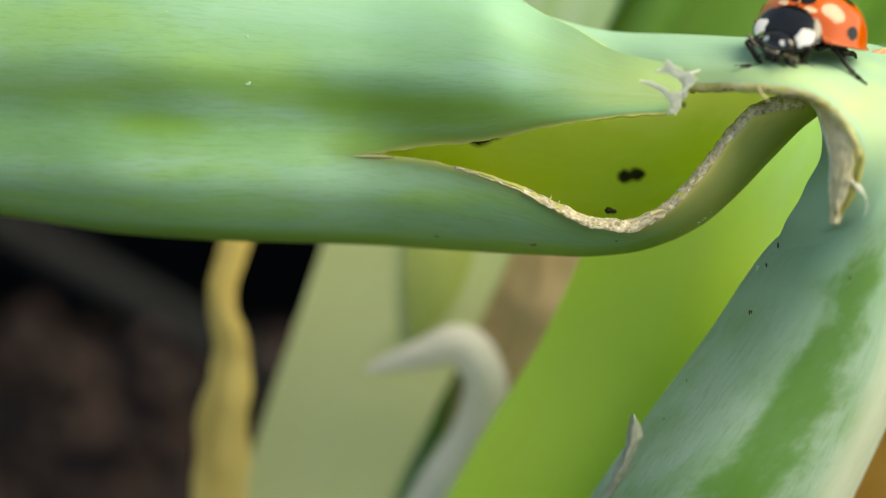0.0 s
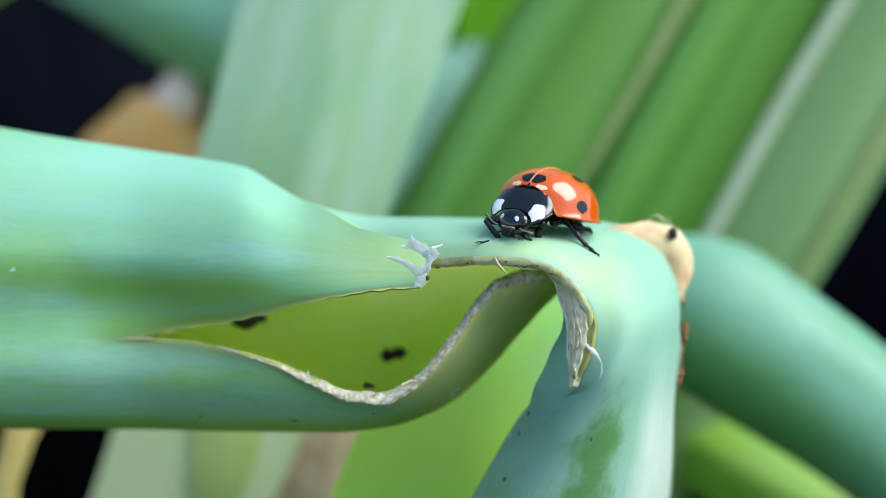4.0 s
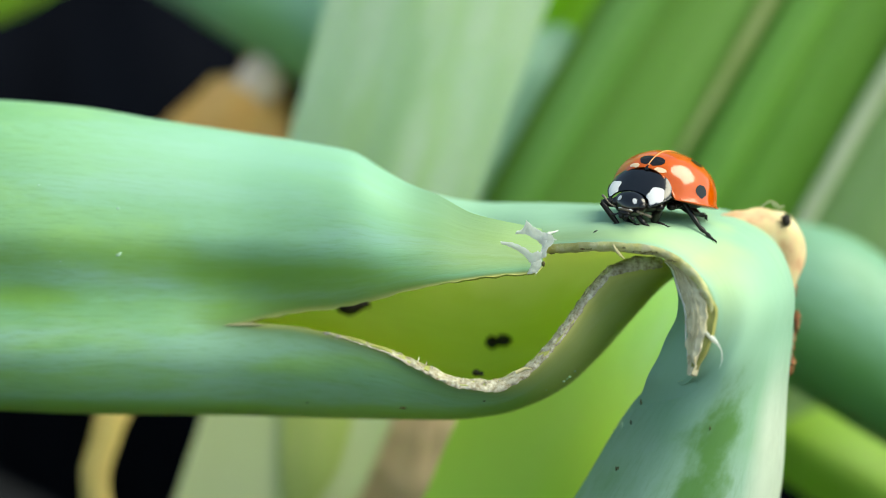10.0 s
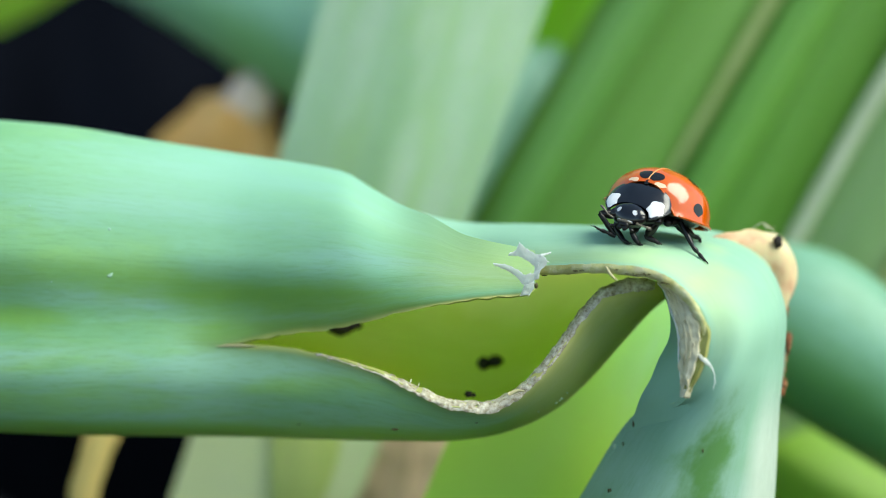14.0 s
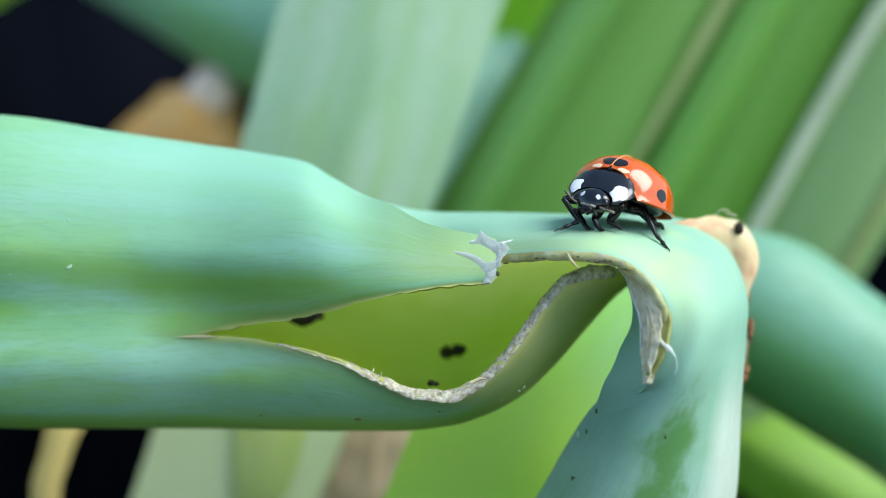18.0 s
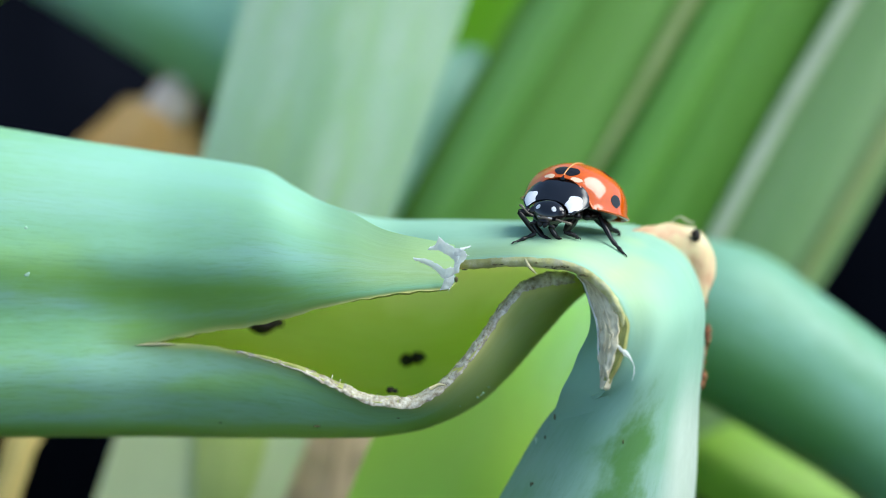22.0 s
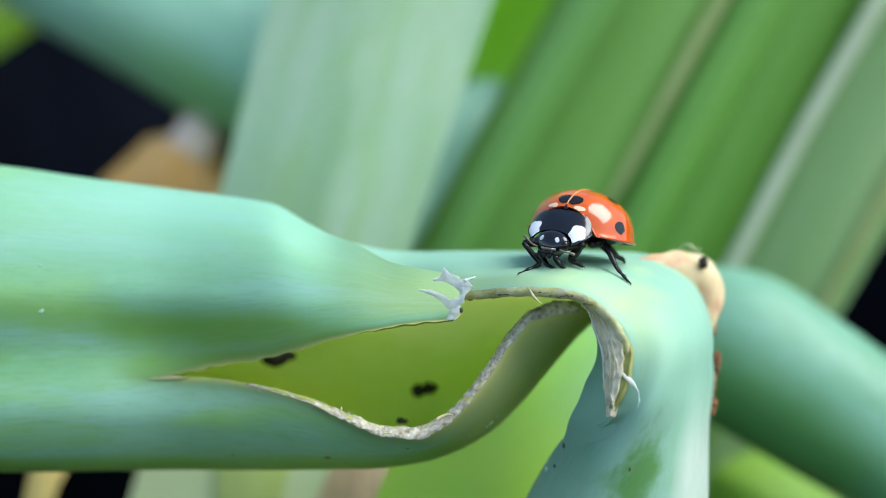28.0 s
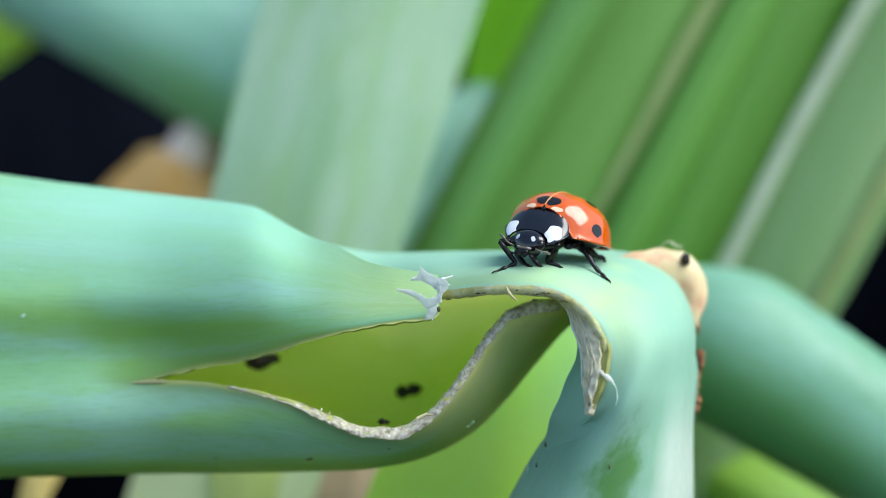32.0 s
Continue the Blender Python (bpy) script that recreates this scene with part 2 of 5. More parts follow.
FLECK = fibrous("olive blemish", [(0.3, (0.05, 0.05, 0.015)), (0.7, (0.16, 0.14, 0.05))], 900.0, (1, 1, 1), 0.7, 0.0001, 0, False)
TIP = fibrous("creamy dead tissue", [(0.38, (0.66, 0.36, 0.20)), (0.46, (0.84, 0.60, 0.36)), (0.53, (0.84, 0.74, 0.40)), (0.64, (0.90, 0.80, 0.60))], 0.42, (0.7, 1, 1), 0.6, 0.0003, 0.25)
WITHER = fibrous("orange tan leaf", [(0.3, (0.66, 0.36, 0.07)), (0.5, (0.82, 0.54, 0.20)), (0.75, (0.90, 0.70, 0.44))], 0.5, (0.1, 1, 1), 0.7, 0.0003, 0.45)
STRAW = fibrous("straw yellow leaf", [(0.3, (0.68, 0.50, 0.17)), (0.6, (0.83, 0.74, 0.31)), (0.8, (0.88, 0.76, 0.48))], 0.6, (0.08, 1, 1), 0.65, 0.0003, 0.5)
ORANGE = fibrous("orange brown leaf", [(0.3, (0.42, 0.19, 0.03)), (0.6, (0.62, 0.34, 0.08)), (0.8, (0.70, 0.46, 0.16))], 0.9, (0.08, 1, 1), 0.65, 0.0003, 0.2)
BROWN = fibrous("pinkish brown leaf", [(0.3, (0.58, 0.42, 0.27)), (0.6, (0.70, 0.54, 0.37)), (0.8, (0.77, 0.62, 0.45))], 0.6, (0.08, 1, 1), 0.7, 0.0003, 0.25)
RUST = fibrous("rusty flakes", [(0.3, (0.10, 0.035, 0.015)), (0.5, (0.34, 0.13, 0.05)), (0.75, (0.62, 0.34, 0.20))], 1800.0, (1, 1, 1), 0.6, 0.0004, 0.1, False)
GREY = fibrous("grey shred", [(0.3, (0.24, 0.28, 0.22)), (0.7, (0.55, 0.59, 0.52))], 3.0, (0.3, 1, 1), 0.7, 0.0002, 0.2)
WAX = fibrous("wax dot", [(0.3, (0.32, 0.52, 0.34)), (0.7, (0.42, 0.60, 0.42))], 1500.0, (1, 1, 1), 0.6, 0.0001, 0, False)
FRASS = fibrous("black frass", [(0.3, (0.008, 0.006, 0.004)), (0.7, (0.03, 0.02, 0.012))], 900.0, (1, 1, 1), 0.55, 0.0003, 0, False)
BG_PALE = leaf_skin("pale leaf", (0.27, 0.45, 0.25), (0.42, 0.60, 0.44), 0.74, 0.35, 0.5, blanch=(87, 115, (0.80, 0.84, 0.52)), patchy=(0.22, (0.06, 1, 1)), drift=((0.36, 0.55, 0.30), (0.48, 0.63, 0.51)))
BG_GREEN = leaf_skin("mid green leaf", (0.10, 0.25, 0.03), (0.20, 0.385, 0.10), 0.55, 0.35, 0.42, patchy=(0.3, (0.03, 1, 1)))
BG_DEEP = leaf_skin("deep green leaf", (0.10, 0.27, 0.025), (0.20, 0.41, 0.10), 0.55, 0.35, 0.42, patchy=(0.3, (0.03, 1, 1)))
BG_SAGE = leaf_skin("sage leaf", (0.19, 0.35, 0.12), (0.34, 0.49, 0.26), 0.6, 0.35, 0.45, patchy=(0.3, (0.03, 1, 1)))
# side darkens the drooping leaf's lower half: shade put into the colour
BG_BLUE = leaf_skin("bluish leaf", (0.13, 0.32, 0.16), (0.225, 0.45, 0.32), 0.9, 0.2, 0.42, side=(6.5, 3.0, (0.10, 0.30, 0.04)))
BG_MARGIN = leaf_skin("whitish leaf margin", (0.46, 0.54, 0.36), (0.58, 0.64, 0.48), 0.6, 0.3, 0.5)
BG_KEEL = leaf_skin("light green keel", (0.11, 0.28, 0.05), (0.22, 0.41, 0.15), 0.55, 0.35, 0.42, patchy=(0.3, (0.03, 1, 1)))
BG_BRIGHT = leaf_skin("bright green keel", (0.15, 0.36, 0.06), (0.23, 0.46, 0.13), 0.5, 0.4, 0.42, patchy=(0.3, (0.03, 1, 1)))
BG_TAN = leaf_skin("yellowing leaf margin", (0.24, 0.32, 0.10), (0.36, 0.42, 0.19), 0.6, 0.3, 0.5)
BG_LIME = leaf_skin("lime leaf", (0.44, 0.62, 0.08), (0.54, 0.72, 0.18), 0.5, 0.55, 0.5, (0.74, 0.95, 0.10))
BG_BROAD = leaf_skin("broad light green leaf", (0.24, 0.47, 0.14), (0.33, 0.57, 0.22), 0.5, 0.5, 0.5, (0.54, 0.88, 0.20), blanch=(8, 25, (0.80, 0.96, 0.18)), patchy=(0.12, (0.2, 1, 1)), drift=((0.36, 0.62, 0.10), (0.36, 0.57, 0.32)))
# BG_CYAN and BG_ROUND: brighter copies of BG_BLUE, daylight put into the colour
BG_CYAN = leaf_skin("bright bluish leaf", (0.30, 0.60, 0.40), (0.44, 0.74, 0.60), 0.9, 0.25, 0.42)
# side greens the underside: shade put into the colour
BG_ROUND = leaf_skin("bluish leaf with a shaded green underside", (0.32, 0.62, 0.42), (0.44, 0.74, 0.56), 0.9, 0.25, 0.42, side=(9.0, 12.5, (0.25, 0.53, 0.14)))
BG_VIVID = leaf_skin("vivid young leaf", (0.28, 0.58, 0.02), (0.36, 0.74, 0.06), 0.5, 0.55, 0.5, (0.55, 0.92, 0.03))
BG_LOW = leaf_skin("low yellow-green leaf", (0.27, 0.47, 0.06), (0.34, 0.54, 0.13), 0.5, 0.4, 0.5, (0.55, 0.82, 0.10))
BG_OLIVE = leaf_skin("olive leaf base", (0.44, 0.54, 0.17), (0.52, 0.60, 0.26), 0.6, 0.4, 0.5)


def soil_material():
    """Garden soil, painted black round the leeks for the shade there, which turns lighter brown further out."""
    m, n, links, b = mat("dark soil")
    f = tex(n, links, 120, 8)
    # near-black tone: the shade of the bed put into the soil's colour
    shaded = ramp(n, links, f, [(0.4, (0.006, 0.006, 0.008)), (0.65, (0.010, 0.009, 0.011)), (0.85, (0.030, 0.020, 0.019))])
    dry = ramp(n, links, tex(n, links, 9, 8), [(0.35, (0.05, 0.036, 0.024)), (0.7, (0.14, 0.105, 0.07))])
    far = n.new("ShaderNodeVectorMath")
    far.operation = "LENGTH"
    links.new(n.new("ShaderNodeTexCoord").outputs["Object"], far.inputs[0])
    way = n.new("ShaderNodeMapRange")
    way.inputs["From Min"].default_value, way.inputs["From Max"].default_value = 0.45, 0.7
    links.new(far.outputs["Value"], way.inputs["Value"])
    links.new(blend(n, links, way.outputs["Result"], shaded, dry), b.inputs["Base Color"])
    b.inputs["Roughness"].default_value = 0.95
    b.inputs["Specular IOR Level"].default_value = 0.0
    bump(n, links, b, f, 0.8, 0.002)
    return m


def plastic_material():
    m, n, links, b = mat("black plastic")
    f = tex(n, links, 60, 5, (1, 1, 0.2))
    links.new(ramp(n, links, f, [(0.4, (0.0028, 0.0034, 0.006)), (0.7, (0.006, 0.0072, 0.012))]), b.inputs["Base Color"])
    b.inputs["Roughness"].default_value = 0.75
    b.inputs["Specular IOR Level"].default_value = 0.03
    bump(n, links, b, f, 0.2, 0.001)
    return m


SOIL, PLASTIC = soil_material(), plastic_material()


# ---- mesh tools ----
PLACED = {}


def part(name, bm, materials, parent=None, label="", local=False):
    """Links a bmesh as one mesh object, under a thing or a part. local: its points are in its parent's space, else in the leaf frame."""
    me = bpy.data.meshes.new(name)
    bm.normal_update()
    bm.to_mesh(me)
    bm.free()
    for p in me.polygons:
        p.use_smooth = True
    for k in materials if isinstance(materials, (list, tuple)) else [materials]:
        me.materials.append(k)
    ob = new(name, me)
    if parent:
        ob.parent = parent
    if not local:
        if parent:
            ob.matrix_parent_inverse = PLACED[parent.name].inverted()
        ob.matrix_basis = LEAF
        PLACED[ob.name] = LEAF
    if label:
        ob["label"] = label
    return ob


def thing(name, place, label, category, group=""):
    """An empty at a thing's base, which carries its parts."""
    e = new(name)
    e.empty_display_size = 0.005
    e.matrix_basis = Matrix.Translation(place)
    PLACED[e.name] = e.matrix_basis.copy()
    return tagged(e, label, category, group)


def glide(points, steps):
    """Points on a smooth curve through tuples of numbers, spaced evenly by index; uneven gaps do not make it swing."""
    p = np.array(points, float)
    gap = np.maximum(np.linalg.norm(np.diff(p[:, :3], axis=0), axis=1), 1e-6)[:, None]
    v = np.diff(p, axis=0) / gap
    m = np.concatenate([v[:1], (v[:-1] * gap[1:] + v[1:] * gap[:-1]) / (gap[1:] + gap[:-1]), v[-1:]])
    out = []
    for k in range(steps + 1):
        s = k / steps * (len(p) - 1)
        i = min(int(s), len(p) - 2)
        f, h = s - i, gap[i]
        out.append(p[i] * (1 + 2 * f) * (1 - f) ** 2 + m[i] * h * f * (1 - f) ** 2 + p[i + 1] * f * f * (3 - 2 * f) + m[i + 1] * h * f * f * (f - 1))
    return np.array(out)


def curve(x, xs, vs):
    """A smooth value at x through given stations (monotone cubic)."""
    xs, vs = np.array(xs, float), np.array(vs, float)
    h, d = np.diff(xs), np.diff(vs) / np.diff(xs)
    m = np.zeros(len(xs))
    m[0], m[-1] = d[0], d[-1]
    for i in range(1, len(xs) - 1):
        m[i] = 0 if d[i - 1] * d[i] <= 0 else 2 * d[i - 1] * d[i] / (d[i - 1] + d[i])
    i = int(np.clip(np.searchsorted(xs, x) - 1, 0, len(h) - 1))
    f = (x - xs[i]) / h[i]
    if f < 0 or f > 1:
        j = 0 if f < 0 else -1
        return vs[j] + (x - xs[j]) * m[j]
    return (vs[i] * (1 + 2 * f) * (1 - f) ** 2 + m[i] * h[i] * f * (1 - f) ** 2 + vs[i + 1] * f * f * (3 - 2 * f) + m[i + 1] * h[i] * f * f * (f - 1))


def wobble(p, size, amount, seed=0.0):
    return noise.noise(Vector((p[0] / size + seed, p[1] / size - seed, p[2] / size + 7.3 * seed))) * amount


def sheet(rows, thick, bm=None, out=-1.0, torn="", dry=None, from_top=False, bare=None):
    """A leaf wall from rows of points in mm: an outer face (material 0), an inner face (1) and the edges between. out:
    the sense of the outer side. torn: which edges (l, r, s, e: low, high, start, end) take material 2. dry: how
    yellowed, or painted with shade, the leaf is at each row and column.
    """
    bm = bm or bmesh.new()
    uv = bm.loops.layers.uv.verify()
    g = np.array(rows, float)
    du, dv = np.gradient(g, axis=0), np.gradient(g, axis=1)
    nrm = np.cross(du, dv) * out
    nrm /= np.maximum(np.linalg.norm(nrm, axis=2, keepdims=True), 1e-9)
    inner = g - nrm * thick
    if dry:
        bm.verts.layers.float.new("dry")
    if bare:
        bm.verts.layers.float.new("bare")
    a = [[bm.verts.new(Vector(p) * MM) for p in r] for r in g]
    b = [[bm.verts.new(Vector(p) * MM) for p in r] for r in inner]
    if dry:
        lay = bm.verts.layers.float["dry"]
        for i, r in enumerate(g):
            for j, p in enumerate(r):
                a[i][j][lay] = b[i][j][lay] = float(dry(i / (len(g) - 1), j / (len(r) - 1), p))
    if bare:
        bare_mask = bm.verts.layers.float["bare"]
        for i, r in enumerate(g):
            for j, p in enumerate(r):
                a[i][j][bare_mask] = b[i][j][bare_mask] = float(bare(i / (len(g) - 1), j / (len(r) - 1), p))
    lu = np.r_[0, np.cumsum(np.linalg.norm(np.diff(g, axis=0), axis=2).mean(1))]
    lv = np.r_[0, np.cumsum(np.linalg.norm(np.diff(g, axis=1), axis=2).mean(0))]

    if from_top:
        lv = lv - lv[-1]

    def face(vs, uvs, k):
        try:
            f = bm.faces.new(vs)
        except ValueError:
            return
        f.material_index = k
        for lp, c in zip(f.loops, uvs):
            lp[uv].uv = c

    ni, nj = g.shape[0], g.shape[1]
    for i in range(ni - 1):
        for j in range(nj - 1):
            q = [(i, j), (i + 1, j), (i + 1, j + 1), (i, j + 1)]
            if out < 0:
                q.reverse()
            uvs = [(lu[s], lv[t]) for s, t in q]
            face([a[s][t] for s, t in q], uvs, 0)
            q.reverse()
            uvs.reverse()
            face([b[s][t] for s, t in q], uvs, 1)
    torn_at = {"l": lambda s, t: t == 0, "r": lambda s, t: t == nj - 1, "s": lambda s, t: s == 0, "e": lambda s, t: s == ni - 1}
    edge = [(i, 0) for i in range(ni)] + [(ni - 1, j) for j in range(1, nj)] + [(i, nj - 1) for i in range(ni - 2, -1, -1)] + [(0, j) for j in range(nj - 2, 0, -1)]
    for (s, t), (s2, t2) in zip(edge, edge[1:] + edge[:1]):
        face([a[s][t], b[s][t], b[s2][t2], a[s2][t2]], [(lu[s], lv[t]), (lu[s], lv[t] + thick), (lu[s2], lv[t2] + thick), (lu[s2], lv[t2])], 2 if any(torn_at[k](s, t) and torn_at[k](s2, t2) for k in torn) else 0)
        for w in (a, b):
            k = bm.edges.get((w[s][t], w[s2][t2]))
            if k:
                k.smooth = False
    return bm


def tube_mesh(path, sides=10, bm=None, ends=True, k=0):
    """A round limb along points (x, y, z, radius) in mm."""
    bm = bm or bmesh.new()
    p = np.array(path, float)
    rings = []
    for i, q in enumerate(p):
        d = Vector(p[min(i + 1, len(p) - 1)][:3] - p[max(i - 1, 0)][:3]).normalized()
        s = d.orthogonal().normalized() if abs(d.z) > 0.95 else d.cross(Vector((0, 0, 1))).normalized()
        u = d.cross(s)
        rings.append([bm.verts.new((Vector(q[:3]) + float(q[3]) * (math.cos(t) * s + math.sin(t) * u)) * MM) for t in np.linspace(0, 2 * math.pi, sides, endpoint=False)])
    for r, r2 in zip(rings, rings[1:]):
        for j in range(sides):
            f = bm.faces.new([r[j], r[(j + 1) % sides], r2[(j + 1) % sides], r2[j]])
            f.material_index = k
    if ends:
        bm.faces.new(rings[0]).material_index = k
        bm.faces.new(list(reversed(rings[-1]))).material_index = k
    return bm


def blade(ctrl, kind="strap", keel=0.22, turn=0.0, steps=44, across=14, thick=0.7, curl=0.0, ragged=0.0):
    """A long leaf along (x, y, z, width): a keeled strap, or a round tube that narrows with the same widths."""
    line = glide(ctrl, steps)
    rows = []
    for i, q in enumerate(line):
        d = Vector(line[min(i + 1, steps)][:3] - line[max(i - 1, 0)][:3]).normalized()
        side = Vector((0, 1, 0)).cross(d).normalized()
        side = Matrix.Rotation(radians(turn), 3, d) @ side
        front = side.cross(d).normalized()
        if front.y > 0:
            front = -front
        w = max(q[3], 0.05) / 2
        row = []
        for j in range(across + 1):
            s = j / across * 2 - 1
            if kind == "tube":
                t = math.pi * (j / across) * 2
                p = Vector(q[:3]) - side * w * math.cos(t) + front * w * 0.8 * math.sin(t)
            else:
                e = w * (1 + ragged * noise.noise(Vector((i * 0.35, 3.1 * (s > 0), q[0]))))
                lift = keel * w * (1 - abs(s) ** 1.3) + curl * w * s * s
                p = Vector(q[:3]) + side * e * s + front * lift
            row.append(tuple(p))
        rows.append(row)
    return rows


def base_at(x, y):
    """A spot of the ground, in world millimetres, told in the leaf frame."""
    return tuple(LEAF.inverted() @ Vector((x * MM, y * MM, -0.004)) / MM)


# ---- ground and planter ----
def ground():
    bm = bmesh.new()
    r0 = [0.0] + [0.012 * 1.16**i for i in range(90)]
    rings = []
    for r in r0[1:]:
        ring = []
        for j in range(96):
            a = j / 96 * 2 * math.pi
            x, y = r * math.cos(a), 0.05 + r * math.sin(a)
            z = 0.004 * noise.noise(Vector((x * 60, y * 60, 0))) + 0.006 * noise.noise(Vector((x * 14, y * 14, 2))) if r < 2 else 0
            ring.append(bm.verts.new((x, y, min(z, 0.006))))
        rings.append(ring)
    c = bm.verts.new((0, 0.05, 0))
    for j in range(96):
        bm.faces.new([c, rings[0][j], rings[0][(j + 1) % 96]])
        for a, b in zip(rings, rings[1:]):
            bm.faces.new([a[j], b[j], b[(j + 1) % 96], a[(j + 1) % 96]])
    ob = part("ground", bm, SOIL, None, "dark crumbly garden soil", True)
    return tagged(ob, "dark crumbly garden soil, blackened for the shade under the leeks", "soil", "", "structure")


ground()


def planter_wall():
    """A tall ribbed sheet of black plastic behind the bed."""
    bm = bmesh.new()
    cols = []
    for i in range(241):
        x = -0.9 + i * 0.0075
        rib = 0.004 * (0.5 + 0.5 * math.cos(i / 8 * 2 * math.pi)) ** 3
        y = 0.245 - rib
        cols.append([bm.verts.new((x, y + dy, z)) for dy, z in ((0, -0.01), (0, 0.19), (0.012, 0.193), (0.012, -0.01))])
    for a, b in zip(cols, cols[1:]):
        for k in range(4):
            bm.faces.new([a[k], b[k], b[(k + 1) % 4], a[(k + 1) % 4]])
    bm.faces.new(cols[0])
    bm.faces.new(list(reversed(cols[-1])))
    ob = part("planter_wall", bm, PLASTIC, None, "", True)
    tagged(ob, "black ribbed plastic planter wall behind the leeks", "planter", "", "structure")


planter_wall()


# ---- the folded leaf ----
TOP = ((-42.44, -36.52, -28.10, -22.72, -17.35, -11.97, -6.60, -4.80, -3.01, -1.22, 0.57, 2.72, 6.31), (10.79, 10.36, 9.71, 9.25, 8.35, 7.49, 6.56, 6.13, 5.05, 3.98, 3.19, 2.01, 1.18))
BOTTOM = ((-42.01, -36.15, -27.81, -20.72, -13.62, -6.53, 0.57, 4.12, 6.24, 8.37, 10.50, 12.63, 14.76, 16.18, 18.31), (-8.83, -9.19, -10.18, -10.50, -10.64, -10.75, -10.71, -10.36, -9.76, -8.69, -6.85, -4.54, -2.38, -1.53, -1.31))
FLAP = ((-13.45, -12.38, -9.45, -7.46, -5.46, -3.46, -0.80, 3.86, 6.36, 6.86), (-4.63, -4.59, -4.19, -3.83, -3.60, -3.16, -2.43, -1.66, -1.46, -0.97))
LIP = ((-13.45, -12.38, -9.45, -5.79, -2.80, -0.13, 1.86, 3.86, 5.53, 7.19, 8.52, 9.85, 11.19, 12.85, 14.35, 15.51, 16.84), (-4.56, -4.59, -4.63, -5.19, -6.03, -7.32, -8.16, -8.32, -7.62, -6.03, -4.33, -2.50, -1.40, -1.10, -1.03, -0.83, -0.70))
MIDDLE = ((-33.92, -26.10, -12.45, -2.80, 3.86, 8.85, 14.35), (8.0, 7.5, 8.0, 6.0, 4.8, 5.2, 6.0))
HALF = ((-33.92, -26.10, -12.45, -2.80, 3.86, 8.85, 14.35), (6.2, 6.2, 5.2, 5.6, 5.4, 5.0, 4.0))


START = -12.38


def slit_z(x):
    """The height of the line on which the slit opens."""
    return -4.59


CREASE = ((-39.41, -26.10, -17.78, -12.12, -6.13, -0.13, 3.86), (0.37, 0.03, -0.23, -0.53, -1.17, -1.76, -1.96))
HOLLOW = ((-39.41, -26.10, -17.78, -12.12, -6.13, -0.13, 3.86), (0.65, 1.0, 1.25, 1.25, 1.05, 0.55, 0.0))


def ease(f):
    f = min(max(f, 0.0), 1.0)
    return f * f * (3 - 2 * f)


def front_y(x, z, upper):
    """How far off the front wall of the horizontal leaf lies."""
    zt, zb = curve(x, *TOP), curve(x, *BOTTOM)
    if x > 5.86:
        zt = curve(5.86, *TOP) + 0.3
    zc, h = (zt + zb) / 2, max((zt - zb) / 2, 0.3)
    q = np.clip((z - zc) / h, -1, 1)
    if upper and q > 0:
        q *= 1 - 0.75 * ease((x + 3) / 10)
    y = curve(x, *MIDDLE) - curve(x, *HALF) * max(1 - abs(q) ** (2.3 if q > 0 else 1.75), 0) ** 0.5
    down = curve(x, *CREASE) - z
    hollow = max(curve(x, *HOLLOW), 0) * (1 + 0.3 * noise.noise(Vector((x / 7, 3.3, 0.5))))
    y += hollow * (ease((down + 1.6) / 4.2) - ease((down - 2.4) / 4.6))
    opened = min(max((x - START) / 12, 0), 1)
    if upper:
        y -= 0.9 * opened * ease((x + 3) / 8) * math.exp(-(((z - slit_z(x)) / 4.0) ** 2))
    return y


def wall_rows(x0, x1, n, low, high, upper, across, lip=0.0):
    rows = []
    for i in range(n + 1):
        x = x0 + (x1 - x0) * i / n
        a, b = low(x), high(x)
        row = []
        for j in range(across + 1):
            f = j / across
            f = 1 - (1 - f) ** 1.5 if upper else f**1.5
            z = a + (b - a) * f
            y = front_y(x, z, upper)
            row.append((x, y + wobble((x, 0, z), 5.0, 0.12), z))
        rows.append(row)
    return rows


LEEK = thing("leek_plant", (-0.02, 0.02, 0), "leek plant with a torn, folded-over blue-green leaf", "leek")


def flap_dry(f, g, p):
    open_ = min(max((p[0] - START + 3) / 6, 0), 1)
    edge = max(p[2] - (curve(p[0], *FLAP) if p[0] > START else slit_z(p[0])), 0)
    point = ease((p[0] + 4) / 9)
    band = open_ * (0.45 * math.exp(-edge / 0.25) + 0.36 * math.exp(-edge / 1.5) * (1 - point)) + 0.5 * point * math.exp(-edge / 0.3)
    return min(1, band - 0.75 * point * (1 - math.exp(-edge / 0.5)) * (1 - 0.35 * g))


def lip_dry_shade(f, g, p):
    open_ = min(max((p[0] - START + 2) / 4, 0), 1)
    edge = max((curve(p[0], *LIP) if p[0] > START else slit_z(p[0])) - p[2], 0)
    # 0.52 term: underside shade put into the colour; 0.4 term: light through the edge
    return min(1, open_ * (0.5 * math.exp(-edge / 0.35) + 0.3 * math.exp(-edge / 1.3)) + 0.52 * ease((p[0] - 2) / 7) + 0.4 * math.exp(-g / 0.16))


def strip_dry(f, g, p):
    edge = 1 - g
    along = min(1, max(0, (0.60 - f) * 7))
    return along * (1.2 * math.exp(-edge / 0.045) - 0.6 * math.exp(-((edge / 0.3) ** 2))) - 0.5 * max(0, noise.noise(Vector(p) * 0.5) + 0.1) * math.exp(-((f - 0.36) / 0.1) ** 2)


